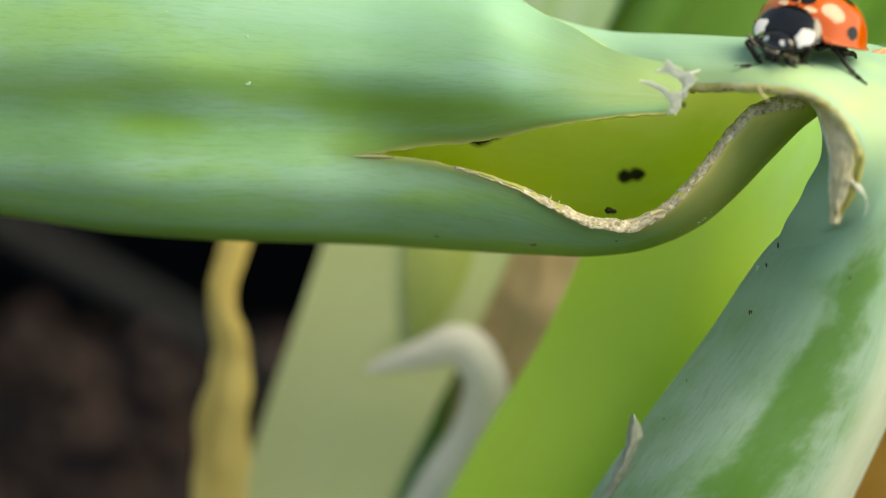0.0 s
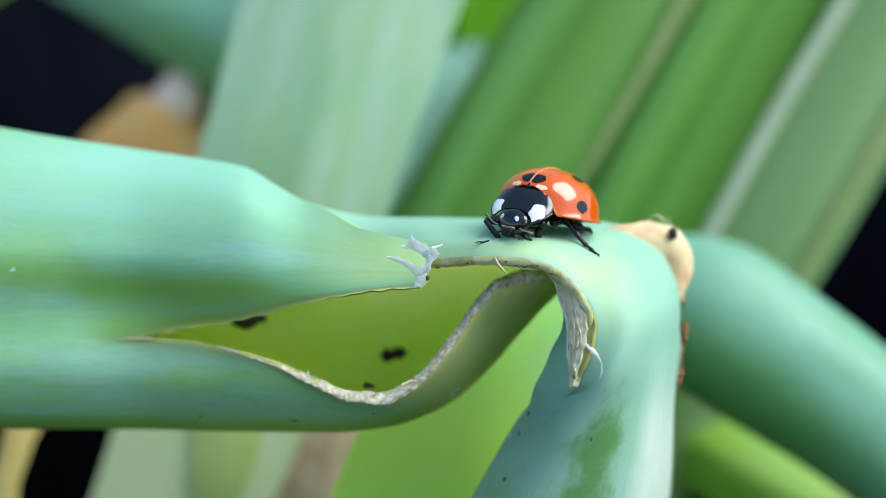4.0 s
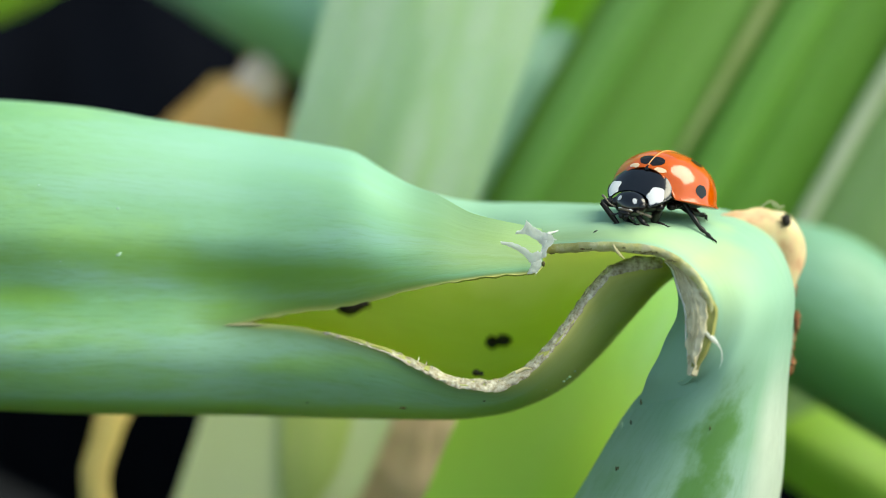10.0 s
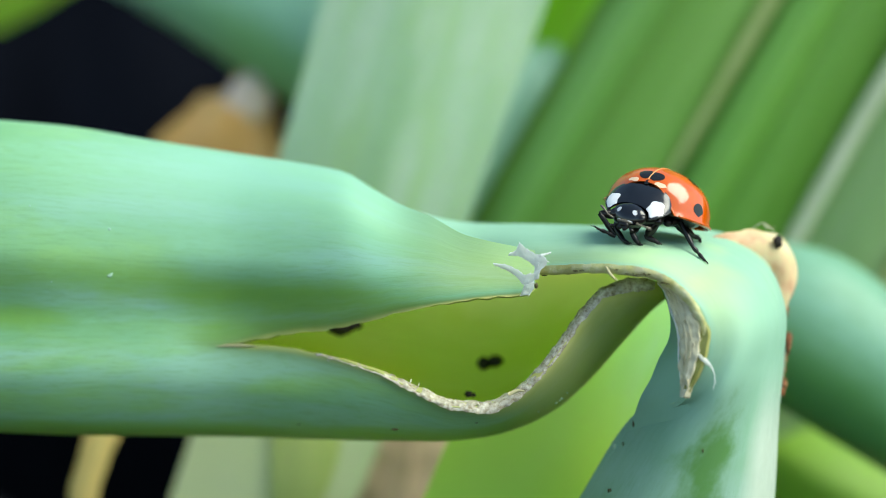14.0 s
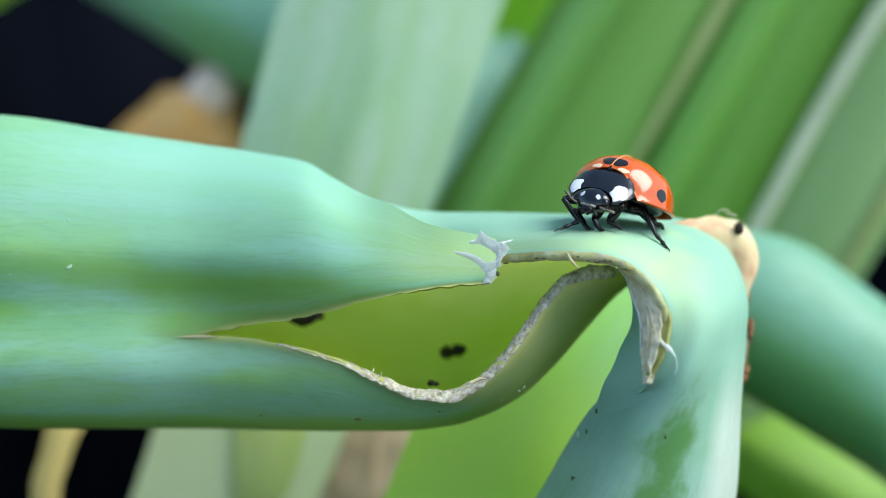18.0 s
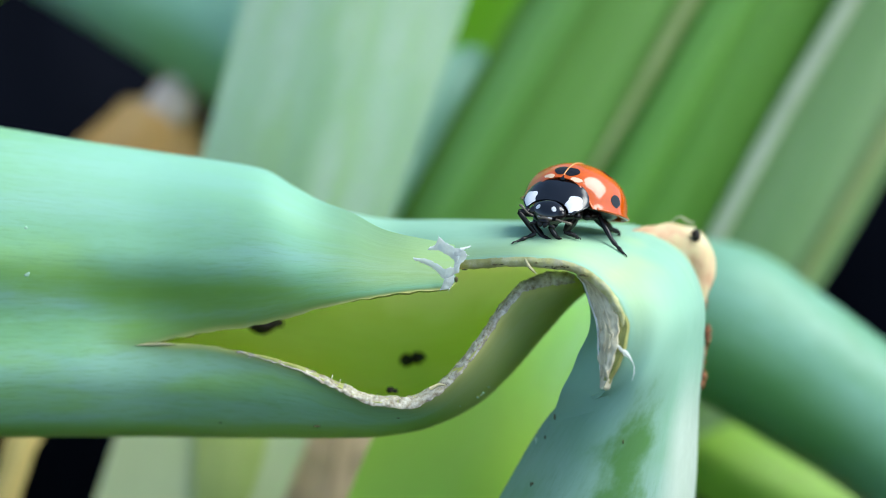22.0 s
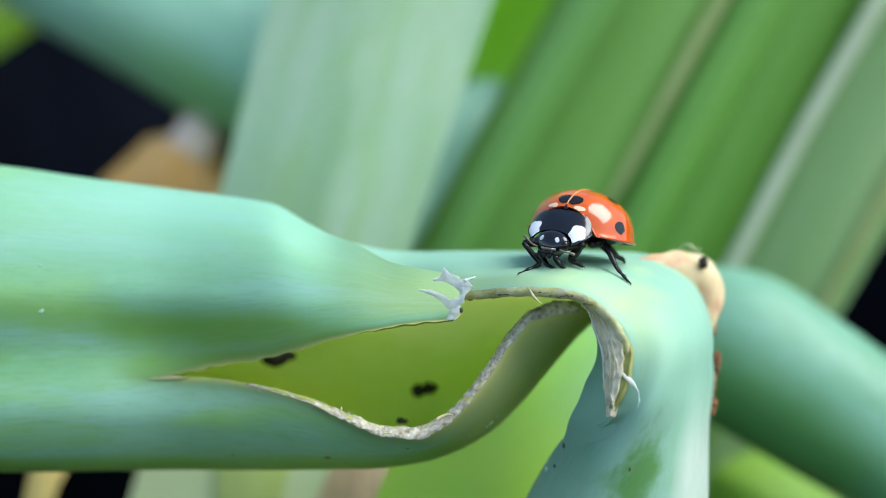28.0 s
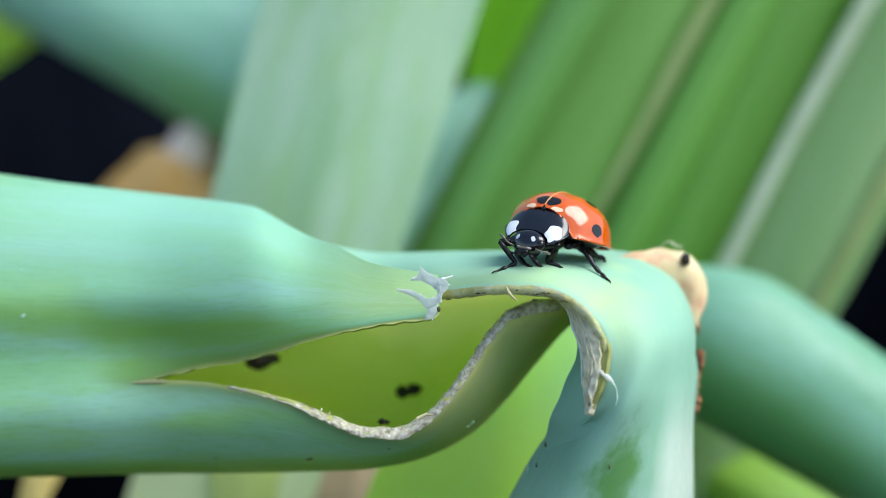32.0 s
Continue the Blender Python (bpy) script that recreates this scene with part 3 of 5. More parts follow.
def back_rows():
    rows = []
    for x in np.linspace(-39.41, 14.68, 90):
        zt, zb = curve(x, *TOP), curve(x, *BOTTOM)
        if x > 2.53:
            zt = 1.30
        rows.append([(x, curve(x, *MIDDLE) + curve(x, *HALF) * max(math.sin(math.pi * j / 16), 0) ** 0.6, zb + (zt - zb) * (0.5 + 0.5 * math.cos(math.pi * j / 16))) for j in range(17)])
    return rows


def skin_bare_shade(f, g, p):
    """Where the folded leaf turns olive: thin bloom along the crease, under the slit, by the flap's point and along the
    belly, with the shade of crease, slit and belly put into the colour.
    """
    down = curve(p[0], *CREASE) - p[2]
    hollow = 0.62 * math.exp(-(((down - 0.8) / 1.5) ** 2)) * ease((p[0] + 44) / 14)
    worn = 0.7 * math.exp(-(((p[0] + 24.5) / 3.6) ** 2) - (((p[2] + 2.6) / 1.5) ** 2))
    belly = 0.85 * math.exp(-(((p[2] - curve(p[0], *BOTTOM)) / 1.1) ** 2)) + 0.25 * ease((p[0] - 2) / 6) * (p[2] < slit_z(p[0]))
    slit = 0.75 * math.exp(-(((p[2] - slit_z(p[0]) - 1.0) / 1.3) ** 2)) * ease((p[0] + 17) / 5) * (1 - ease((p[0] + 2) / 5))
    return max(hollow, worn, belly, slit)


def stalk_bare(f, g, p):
    """The stalk's green middle, between its bluish edge and its pale side, which has sky light painted in."""
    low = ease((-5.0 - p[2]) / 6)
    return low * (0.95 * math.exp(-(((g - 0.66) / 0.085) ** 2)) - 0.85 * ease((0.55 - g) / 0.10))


def lining(f, g, p):
    """The pale lime upper part of the hollow's lining."""
    line = -2.6 + 0.35 * math.sin(p[0] * 0.9) + 0.5 * noise.noise(Vector((p[0] * 0.35, 2.0, 0)))
    return -0.75 * ease((p[2] - line + 0.7) / 0.9) * ease((p[0] + 2) / 5) - 0.25 * ease((p[2] + 5.5) / 2)


FOLDED = part("folded_leaf", sheet(back_rows(), 0.4, None, 1.0, dry=lining), [SKIN_THIN, INNER, RIM], LEEK, "hollow leaf back wall, yellow-green inside")
part("flap", sheet(wall_rows(-39.41, 6.69, 150, lambda x: slit_z(x) if x < START else curve(x, *FLAP) + wobble((x, 0, 3), 0.7, 0.1), lambda x: curve(x, *TOP), True, 48, 1), 0.5, None, 1.0, "e", flap_dry, bare=skin_bare_shade), [SKIN, INNER, RIM], FOLDED, "pointed upper flap of the leaf")
part("lower_wall", sheet(wall_rows(-39.41, 15.91, 165, lambda x: curve(x, *BOTTOM), lambda x: slit_z(x) if x < START else curve(x, *LIP) + wobble((x, 0, 9), 0.5, 0.12), False, 44, 1), 0.5, None, 1.0, "e", lip_dry_shade, True, skin_bare_shade), [SKIN, INNER, TORN], FOLDED, "lower wall with a curled pale torn lip")


def band(line, width, up, deep, across=6):
    """A rounded ribbon of torn tissue along a line: it climbs (up = 1) or hangs (up = -1) from it in the picture plane and turns away from the viewer."""
    rows = []
    for i, p in enumerate(line):
        a, c = line[max(i - 1, 0)], line[min(i + 1, len(line) - 1)]
        t = Vector((c[0] - a[0], 0, c[2] - a[2])).normalized()
        side = Vector((-t.z, 0, t.x)) * up
        w = width(i / (len(line) - 1)) * (1 + 0.15 * noise.noise(Vector(p) * 1.9))
        rows.append([tuple(Vector(p) + side * w * math.sin(f * math.pi / 2) * 1.0 + Vector((0, -0.06 + deep * (1 - math.cos(f * math.pi / 2)), 0))) for f in np.linspace(-0.15, 1, across + 1)])
    return rows


def roughen(bm, amount, size):
    for v in bm.verts:
        p = v.co / MM
        v.co += Vector((noise.noise(p / size), noise.noise(p / size + Vector((9, 0, 0))), noise.noise(p / size + Vector((0, 9, 0))))) * amount * MM
    return bm


LIP_LINE = [(x, front_y(x, curve(x, *LIP), False), curve(x, *LIP) - 0.12) for x in np.linspace(-6.46, 14.11, 220)]
part("torn_lip", roughen(sheet(band(LIP_LINE, lambda f: curve(f, (0, 0.1, 0.25, 0.4, 0.53, 0.62, 0.8, 0.92, 1), (0.02, 0.1, 0.28, 0.46, 0.54, 0.44, 0.40, 0.66, 0.56)), 1, 0.8, 10), 0.16, None, 1.0), 0.10, 0.34), TORN_EDGE, FOLDED, "rough pale torn tissue")

# the top wall that bends over the fold and runs down as the stalk
FOLD_ROWS = [
    ((-3.04, 8.00, 4.45), (-2.83, 7.00, 3.80), (-2.64, 6.50, 3.07), (-2.55, 6.00, 2.16), (-2.44, 5.50, 1.45)),
    ((2.39, 8.00, 3.04), (2.54, 7.00, 2.54), (2.70, 6.00, 1.88), (2.84, 5.00, 1.09), (3.00, 4.50, 0.31)),
    ((7.38, 7.00, 2.83), (7.38, 4.60, 2.34), (7.35, 2.00, 1.67), (7.32, 0.40, 0.94), (7.34, -0.20, 0.10)),
    ((11.63, 6.50, 2.67), (11.50, 4.00, 2.26), (11.23, 0.40, 1.70), (11.10, -2.00, 1.07), (11.12, -2.60, 0.16)),
    ((16.08, 6.50, 2.53), (15.50, 4.00, 2.12), (14.68, 0.40, 1.54), (13.93, -2.20, 0.75), (13.46, -3.20, -0.26)),
    ((19.65, 6.50, 2.00), (18.90, 4.00, 1.60), (17.54, 0.50, 0.70), (16.21, -2.00, -0.23), (15.09, -3.40, -1.38)),
    ((21.68, 6.00, 0.39), (21.22, 3.50, 0.03), (19.60, 0.00, -0.63), (17.61, -2.80, -1.58), (15.95, -3.80, -2.90)),
    ((22.62, 5.50, -2.08), (22.18, 3.00, -2.37), (20.41, -1.00, -2.93), (18.11, -3.50, -3.65), (16.17, -3.60, -4.76)),
]
STALK_ROWS = [
    ((22.40, 5.00, -5.58), (21.95, 2.50, -5.61), (20.00, -1.50, -5.86), (17.25, -3.80, -6.35), (15.13, -2.60, -7.47)),
    ((22.35, 6.00, -9.19), (21.76, 3.00, -8.90), (19.28, -1.80, -8.94), (15.80, -3.00, -9.46), (13.03, 2.50, -8.69)),
    ((22.08, 7.00, -15.81), (21.51, 4.00, -15.32), (18.26, -2.00, -14.78), (13.19, -2.20, -14.91), (8.89, 4.00, -15.32)),
    ((19.06, 9.00, -26.74), (18.59, 6.00, -25.93), (14.68, -2.00, -24.22), (7.34, -2.20, -24.16), (2.32, 5.00, -25.67)),
    ((8.30, 14.00, -50.27), (8.09, 10.00, -48.36), (5.02, 3.00, -45.18), (-1.86, 3.00, -45.18), (-8.27, 10.00, -48.36)),
]


def fold_rows(rows, along, across, extra=()):
    cross = [glide(r, across) for r in rows]
    cross += list(extra)
    return np.stack([glide([c[j] for c in cross], along) for j in range(across + 1)], 1)


def stalk_end():
    """The foot of the stalk, where it meets the soil."""
    b = np.array(base_at(-20, 20))
    w = np.linspace(0, 1, 25)
    return [np.stack([b + np.array([9 * math.cos(math.pi * t), 4 - 8 * math.sin(math.pi * t), 0]) for t in w])]


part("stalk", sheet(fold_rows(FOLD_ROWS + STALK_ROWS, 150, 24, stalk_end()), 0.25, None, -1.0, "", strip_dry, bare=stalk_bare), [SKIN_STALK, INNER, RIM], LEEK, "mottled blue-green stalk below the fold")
BACK_ROWS = [((19.83, 6.50, 0.04), (18.68, 8.00, -1.05), (16.08, 1.00, -1.72)), ((22.59, 5.50, -4.20), (20.34, 9.00, -5.08), (15.68, 3.00, -4.44)), ((22.35, 6.00, -9.19), (19.25, 11.00, -9.66), (13.06, 2.70, -8.77)),
             ((22.08, 7.00, -15.81), (17.13, 14.00, -16.94), (8.98, 4.20, -15.36)), ((19.06, 9.00, -26.74), (11.80, 18.00, -29.14), (2.39, 5.20, -25.72)), ((8.30, 14.00, -50.27), (-0.17, 24.00, -55.06), (-8.22, 10.20, -48.45))]
part("stalk_back", sheet(fold_rows(BACK_ROWS, 60, 10), 0.4, None, 1.0), [SKIN_STALK, INNER, RIM], LEEK)
INNER_ROWS = [((14.41, 1.50, -1.18), (14.81, -0.60, -1.22), (15.52, -2.20, -1.46)), ((14.84, 1.20, -2.66), (15.47, -1.20, -2.66), (16.42, -2.60, -3.04)), ((14.75, 0.90, -4.10), (15.50, -1.40, -4.23), (16.59, -2.60, -4.82)),
              ((14.02, 0.60, -5.49), (14.90, -1.50, -5.69), (16.30, -2.80, -6.41)), ((13.58, 0.60, -6.56), (14.60, -1.40, -6.70), (15.80, -2.70, -7.30)), ((13.10, 0.90, -7.49), (14.25, -0.95, -7.55), (15.47, -2.50, -8.06)), ((12.78, 2.30, -8.90), (13.95, -0.10, -9.10), (15.30, -2.60, -9.40)), ((11.75, 3.50, -10.90), (12.95, 1.60, -11.20), (14.60, -1.50, -11.40))]
part("stalk_inside", sheet(fold_rows(INNER_ROWS, 40, 10), 0.4, None, 1.0), [SKIN_STALK, INNER, RIM], LEEK)
SCAR_ROWS = [((13.72, -0.80, -0.80), (14.05, -1.50, -0.66), (14.45, -2.30, -0.66)), ((14.06, -1.20, -1.22), (14.40, -1.90, -1.14), (14.81, -2.60, -1.26)), ((14.40, -1.90, -2.41), (14.92, -2.70, -2.29), (15.51, -3.40, -2.27)), ((14.73, -2.30, -3.73), (15.25, -3.20, -3.69), (15.91, -3.80, -3.60)),
             ((14.73, -2.50, -5.15), (15.15, -3.40, -5.22), (15.67, -3.90, -5.19)), ((14.76, -2.70, -6.43), (14.98, -3.30, -6.45), (15.26, -3.70, -6.35)), ((14.77, -2.80, -7.32), (14.84, -3.00, -7.34), (14.90, -3.20, -7.29))]


def scar_lane(a, b, lift):
    """A lane of the torn place, from a to b across it."""
    lanes = fold_rows(SCAR_ROWS, 60, 24)
    out = []
    for r in lanes:
        k = glide(r, 40)
        e = k[-1] - k[-9]
        out.append([tuple((k[int(round(f * 40))] if f <= 1 else k[-1] + e * (f - 1) / 0.2) + np.array([0, lift, 0])) for f in np.linspace(a, b, 13)])
    return out


part("scar", roughen(sheet(scar_lane(0, 0.84, -0.1), 0.35, None, 1.0), 0.16, 0.5), [SCAR, SCAR, TORN], LEEK, "pale fibrous torn scar")
part("inner_margin", roughen(sheet(scar_lane(0.6, 1.2, 0.12), 0.3, None, 1.0), 0.05, 0.8), [BAND, BAND, TORN], LEEK, "olive inside of the curled margin")
LANES = np.array(scar_lane(0, 0.7, -0.16))
for k, (lane, a, b, r) in enumerate(((0.05, 2, 50, 0.07), (0.3, 4, 42, 0.03), (0.55, 10, 56, 0.035), (0.8, 6, 40, 0.03))):
    line = LANES[a:b, int(lane * 12)]
    pts = [(*(p + 0.06 * np.array([noise.noise(Vector(p) * 0.9 + Vector((k, 0, 0))), 0, 0])), r * (0.35 + 0.65 * math.sin(math.pi * (i + 1) / (len(line) + 1)))) for i, p in enumerate(line)]
    part("fibre", roughen(tube_mesh(pts, 7), 0.03, 0.25), FILM if k == 0 else SCAR, LEEK, "pale torn fibre")
rng = random.Random(12)
for k in range(16):
    i, j = rng.randrange(6, 52), rng.randrange(1, 11)
    p, q = Vector(LANES[i, j]), Vector(LANES[min(i + rng.randrange(2, 6), 59), min(max(j + rng.choice((-2, -1, 1, 2)), 0), 12)])
    part("fibre", tube_mesh(glide([(*p, 0.02), (*(p.lerp(q, 0.5) + Vector((0, -0.12, 0))), 0.035), (*q, 0.012)], 6), 5), SCAR, LEEK)


# yellowed rolled margin of the strip above the hole
MARGIN_LINE = [tuple(p) for p in glide([r[4] for r in FOLD_ROWS[1:]] + [STALK_ROWS[0][4]], 150)]
part("margin", roughen(sheet(band(MARGIN_LINE, lambda f: curve(f, (0, 0.12, 0.3, 0.55, 0.8, 1), (0.34, 0.44, 0.46, 0.4, 0.25, 0.05)), -1, 0.5), 0.25, None, -1.0), 0.05, 0.4), RIM_EDGE, FOLDED, "yellowed torn margin")


def blob(place, radii, seed, rough=0.25, levels=2):
    bm = bmesh.new()
    bmesh.ops.create_icosphere(bm, subdivisions=levels, radius=1)
    for v in bm.verts:
        k = 1 + rough * noise.noise(v.co * 1.6 + Vector((seed, 0, 0))) + 0.4 * rough * noise.noise(v.co * 4 + Vector((0, seed, 0)))
        v.co = (Vector(place) + Vector((v.co.x * radii[0], v.co.y * radii[1], v.co.z * radii[2])) * k) * MM
    return bm


# papery ends and shreds at the flap's point
def torn_film(top, low, seed, n=36, across=8):
    """A thin papery film between two ragged edges, crumpled."""
    a, b = glide(top, n), glide(low, n)
    rows = []
    for i in range(n + 1):
        r = []
        for j in range(across + 1):
            f = j / across
            p = a[i] * (1 - f) + b[i] * f
            fray = 0.07 * noise.noise(Vector((i * 0.55, seed, 7.0 * round(f)))) * (abs(f - 0.5) * 2) ** 3
            fold = 0.07 * noise.noise(Vector((p[0] * 2.3, p[2] * 2.3, seed))) + 0.02 * noise.noise(Vector((p[0] * 7, p[2] * 7, seed)))
            r.append((p[0] + 0.4 * fray, p[1] + fold - 0.05 * math.sin(math.pi * f), p[2] + fray))
        rows.append(r)
    return sheet(rows, 0.03, None, 1.0)


PEEL = [
    (((5.15, -1.5, 0.94), (5.50, -1.6, 1.10), (5.73, -1.75, 1.52), (6.02, -1.75, 1.26), (6.35, -1.75, 1.06), (6.73, -1.8, 0.86), (7.05, -1.85, 0.82)), ((5.05, -1.42, 0.84), (5.4, -1.48, 0.80), (5.68, -1.5, 0.78), (5.95, -1.55, 0.64), (6.25, -1.6, 0.46), (6.55, -1.65, 0.2), (6.7, -1.7, 0.0))),
    (((6.80, -1.9, 0.86), (7.10, -1.95, 0.76), (7.28, -1.95, 0.45), (7.15, -1.9, 0.15), (6.92, -1.9, -0.05), (6.82, -1.85, -0.55)), ((6.50, -1.65, 0.60), (6.52, -1.65, 0.36), (6.60, -1.65, 0.1), (6.55, -1.65, -0.15), (6.52, -1.65, -0.36), (6.58, -1.65, -0.62))),
    (((6.9, -1.9, 0.86), (7.15, -1.85, 0.90), (7.55, -1.7, 0.98)), ((6.9, -1.9, 0.70), (7.12, -1.85, 0.80), (7.5, -1.7, 0.94))),
    (((4.20, -1.1, 0.36), (4.97, -1.3, 0.27), (5.68, -1.5, -0.05), (6.03, -1.65, -0.32), (6.29, -1.7, -0.22), (6.62, -1.75, -0.26)), ((4.27, -1.05, 0.26), (4.95, -1.18, -0.02), (5.6, -1.35, -0.46), (5.92, -1.45, -0.85), (6.2, -1.48, -0.95), (6.5, -1.48, -0.75))),
    (((5.98, -1.5, -0.70), (5.94, -1.5, -1.0), (5.86, -1.42, -1.25), (5.72, -1.32, -1.54)), ((6.55, -1.55, -0.55), (6.57, -1.55, -0.85), (6.48, -1.5, -1.2), (6.28, -1.4, -1.48))),
]
for k, (top, low) in enumerate(PEEL):
    part("papery_shred", torn_film(top, low, 3.7 * k), FILM, FOLDED, "white papery torn skin")
for p, q in (((5.73, -1.6, 1.45), (5.66, -1.75, 1.62)), ((6.55, -1.6, -0.3), (6.74, -1.75, -0.2)), ((6.3, -1.5, -1.4), (6.2, -1.6, -1.62)), ((7.2, -1.85, 0.5), (7.42, -1.95, 0.42))):
    part("fibre", tube_mesh(glide([(*p, 0.035), (*Vector(p).lerp(Vector(q), 0.6), 0.025), (*q, 0.008)], 6), 5), FILM, FOLDED)
part("fibre", tube_mesh(glide([(x, front_y(x, z, False) - 0.02, z, r) for x, z, r in ((-12.65, -4.66, 0.02), (-11.95, -4.64, 0.07), (-11.12, -4.63, 0.09), (-10.19, -4.66, 0.03))], 16), 8), TORN, FOLDED, "pale scratch at the slit's end")
part("brown_fleck", blob((6.64, -2.00, -0.94), (0.12, 0.1, 0.16), 91, 0.4), FLECK, FOLDED)
part("fibre", tube_mesh(glide([(*(10.59, -2.70, 0.16), 0.05), (*(10.81, -3.00, -0.29), 0.09), (*(11.19, -3.10, -0.68), 0.03)], 12), 8), TORN, FOLDED)
part("fibre", roughen(tube_mesh(glide([(*(15.6, -3.75, -4.80), 0.08), (*(16.05, -3.90, -5.21), 0.15), (*(16.31, -3.92, -5.48), 0.07), (*(16.55, -3.90, -5.95), 0.022), (*(16.57, -3.88, -6.45), 0.03), (*(16.45, -3.86, -6.85), 0.008)], 28), 8), 0.06, 0.3), FILM, LEEK, "white peeling nick")
part("lip_spike", tube_mesh([(*(5.10, -0.50, -7.32), 0.12), (*(5.65, -0.70, -7.07), 0.1), (*(6.02, -0.60, -7.14), 0.03)], 8), TORN, FOLDED)
for k in range(22):
    p = Vector(LIP_LINE[rng.randrange(60, 205)]) + Vector((0, 0.1, 0.38))
    q = p + Vector((rng.uniform(-0.22, 0.12), rng.uniform(-0.12, 0.1), rng.uniform(0.12, 0.34)))
    part("lip_spike", tube_mesh(glide([(*p, 0.05), (*(p.lerp(q, 0.5) + Vector((0.04, 0, 0))), 0.035), (*q, 0.008)], 6), 5), TORN_EDGE, FOLDED)
# dead tan tip behind the fold and the rusty flakes below it
TIP_ROWS = [[(x - 0.12, y, z - 0.34) for x, y, z in r] for r in (((17.41, 4.00, 2.15), (17.67, 4.50, 1.78), (18.12, 5.00, 0.74)), ((19.60, 5.50, 2.42), (19.76, 5.20, 1.72), (19.98, 5.50, 0.39)), ((21.20, 6.30, 2.44), (21.59, 5.60, 1.45), (21.75, 6.00, -0.67)), ((22.43, 6.60, 2.16), (22.55, 5.60, 0.94), (22.43, 6.00, -1.20)),
            ((23.22, 6.80, 1.22), (22.98, 6.00, 0.0), (22.60, 6.00, -1.60)), ((23.58, 6.80, 0.30), (23.20, 6.20, -0.60), (22.68, 6.00, -1.90)), ((23.52, 6.70, -0.42), (23.15, 6.30, -1.10), (22.72, 6.00, -2.10)), ((23.05, 6.50, -1.34), (22.88, 6.30, -1.80), (22.70, 6.00, -2.40)))]
part("dead_tip", roughen(sheet(fold_rows(TIP_ROWS, 40, 14), 0.4, None, 1.0), 0.15, 1.5), [TIP, TIP, RIM], LEEK, "dead creamy leaf tip with a dark spot")


part("dark_spot", blob((22.25, 5.25, 1.59), (0.32, 0.34, 0.42), 3), FRASS, LEEK, "black spot")
for u, r in (((23.02, 6.0, -4.45), (0.26, 0.16, 0.32)), ((23.05, 6.0, -5.05), (0.24, 0.14, 0.42)), ((22.82, 6.0, -5.75), (0.17, 0.12, 0.36)), ((22.70, 6.0, -6.50), (0.16, 0.12, 0.5)), ((22.72, 6.0, -7.25), (0.24, 0.14, 0.36)), ((22.58, 6.0, -7.85), (0.22, 0.12, 0.26)), ((22.93, 6.0, -2.75), (0.10, 0.08, 0.45))):
    part("rusty_flake", roughen(blob(u, r, u[2] * 3, 0.5, 3), 0.16, 0.3), RUST, LEEK, "rusty brown flake")

# a grey shred that peels off the stalk's edge lower down
SHRED = [((4.45, 2.20, -19.80), (4.51, 2.10, -19.81), (4.62, 2.20, -19.87)), ((4.27, 2.40, -20.56), (4.59, 2.00, -20.59), (5.10, 2.40, -21.03)), ((4.05, 2.60, -22.15), (4.30, 2.20, -22.20), (4.73, 2.60, -22.30)), ((3.29, 3.00, -24.25), (3.55, 2.70, -24.33), (3.86, 3.20, -24.58)), ((2.71, 3.40, -25.84), (2.92, 3.20, -25.87), (3.07, 3.60, -26.11))]
part("grey_shred", roughen(sheet(fold_rows(SHRED, 30, 10), 0.08, None, 1.0), 0.12, 0.5), GREY, LEEK, "greyish peeling shred")

# wax dots and flecks on the skin
for i, (x, z, r) in enumerate(((-18.64, -0.20, 0.22), (-18.64, 2.50, 0.11), (-22.04, -0.57, 0.12), (-23.27, 3.89, 0.08), (-3.13, -0.97, 0.05))):
    part("wax_dot", blob((x * 1.01, front_y(x, z, z > slit_z(x)) - 0.01, z * 1.01), (r, 0.02, r * 0.85), i), WAX, FOLDED)
for i, (x, z, r) in enumerate(((-1.63, -9.52, 0.12), (-7.46, -9.35, 0.06), (3.20, -9.02, 0.05))):
    part("brown_fleck", blob((x * 1.02, front_y(x, z, False) - 0.01, z * 1.02), (r * 2, 0.05, r * 0.6), i + 20), FLECK, FOLDED)
for i, (p, r) in enumerate((((8.79, 2.30, -7.50), 0.05), ((8.44, 2.10, -7.83), 0.06), ((8.3, 2.05, -7.95), 0.04), ((8.08, 2.0, -8.09), 0.06), ((7.0, 1.6, -8.56), 0.03))):
    part("wax_dot", blob(p, (r * 1.5, 0.07, r), i + 40), WAX, FOLDED)
for i, (p, r) in enumerate((((13.40, 1.30, -8.20), (0.13, 0.1, 0.30)), ((12.72, 2.00, -9.35), (0.06, 0.08, 0.18)), ((12.16, 2.40, -10.62), (0.05, 0.08, 0.12)))):
    part("brown_fleck", blob(p, r, i + 60, 0.5), FLECK, LEEK, "olive-brown blemish")
part("wax_dot", blob((11.59, 2.20, -10.74), (0.09, 0.1, 0.22), 71), WAX, LEEK)
for i, pts in enumerate((((20.69, 5.20, 2.43), (21.21, 5.00, 2.77), (22.10, 5.20, 2.22)), ((21.44, 5.40, 2.64), (21.63, 5.00, 2.42), (22.20, 5.20, 2.50)))):
    part("fibre", tube_mesh(glide([(*pts[0], 0.035), (*pts[1], 0.03), (*pts[2], 0.012)], 10), 6), SCAR, LEEK, "dry hair-like shred")

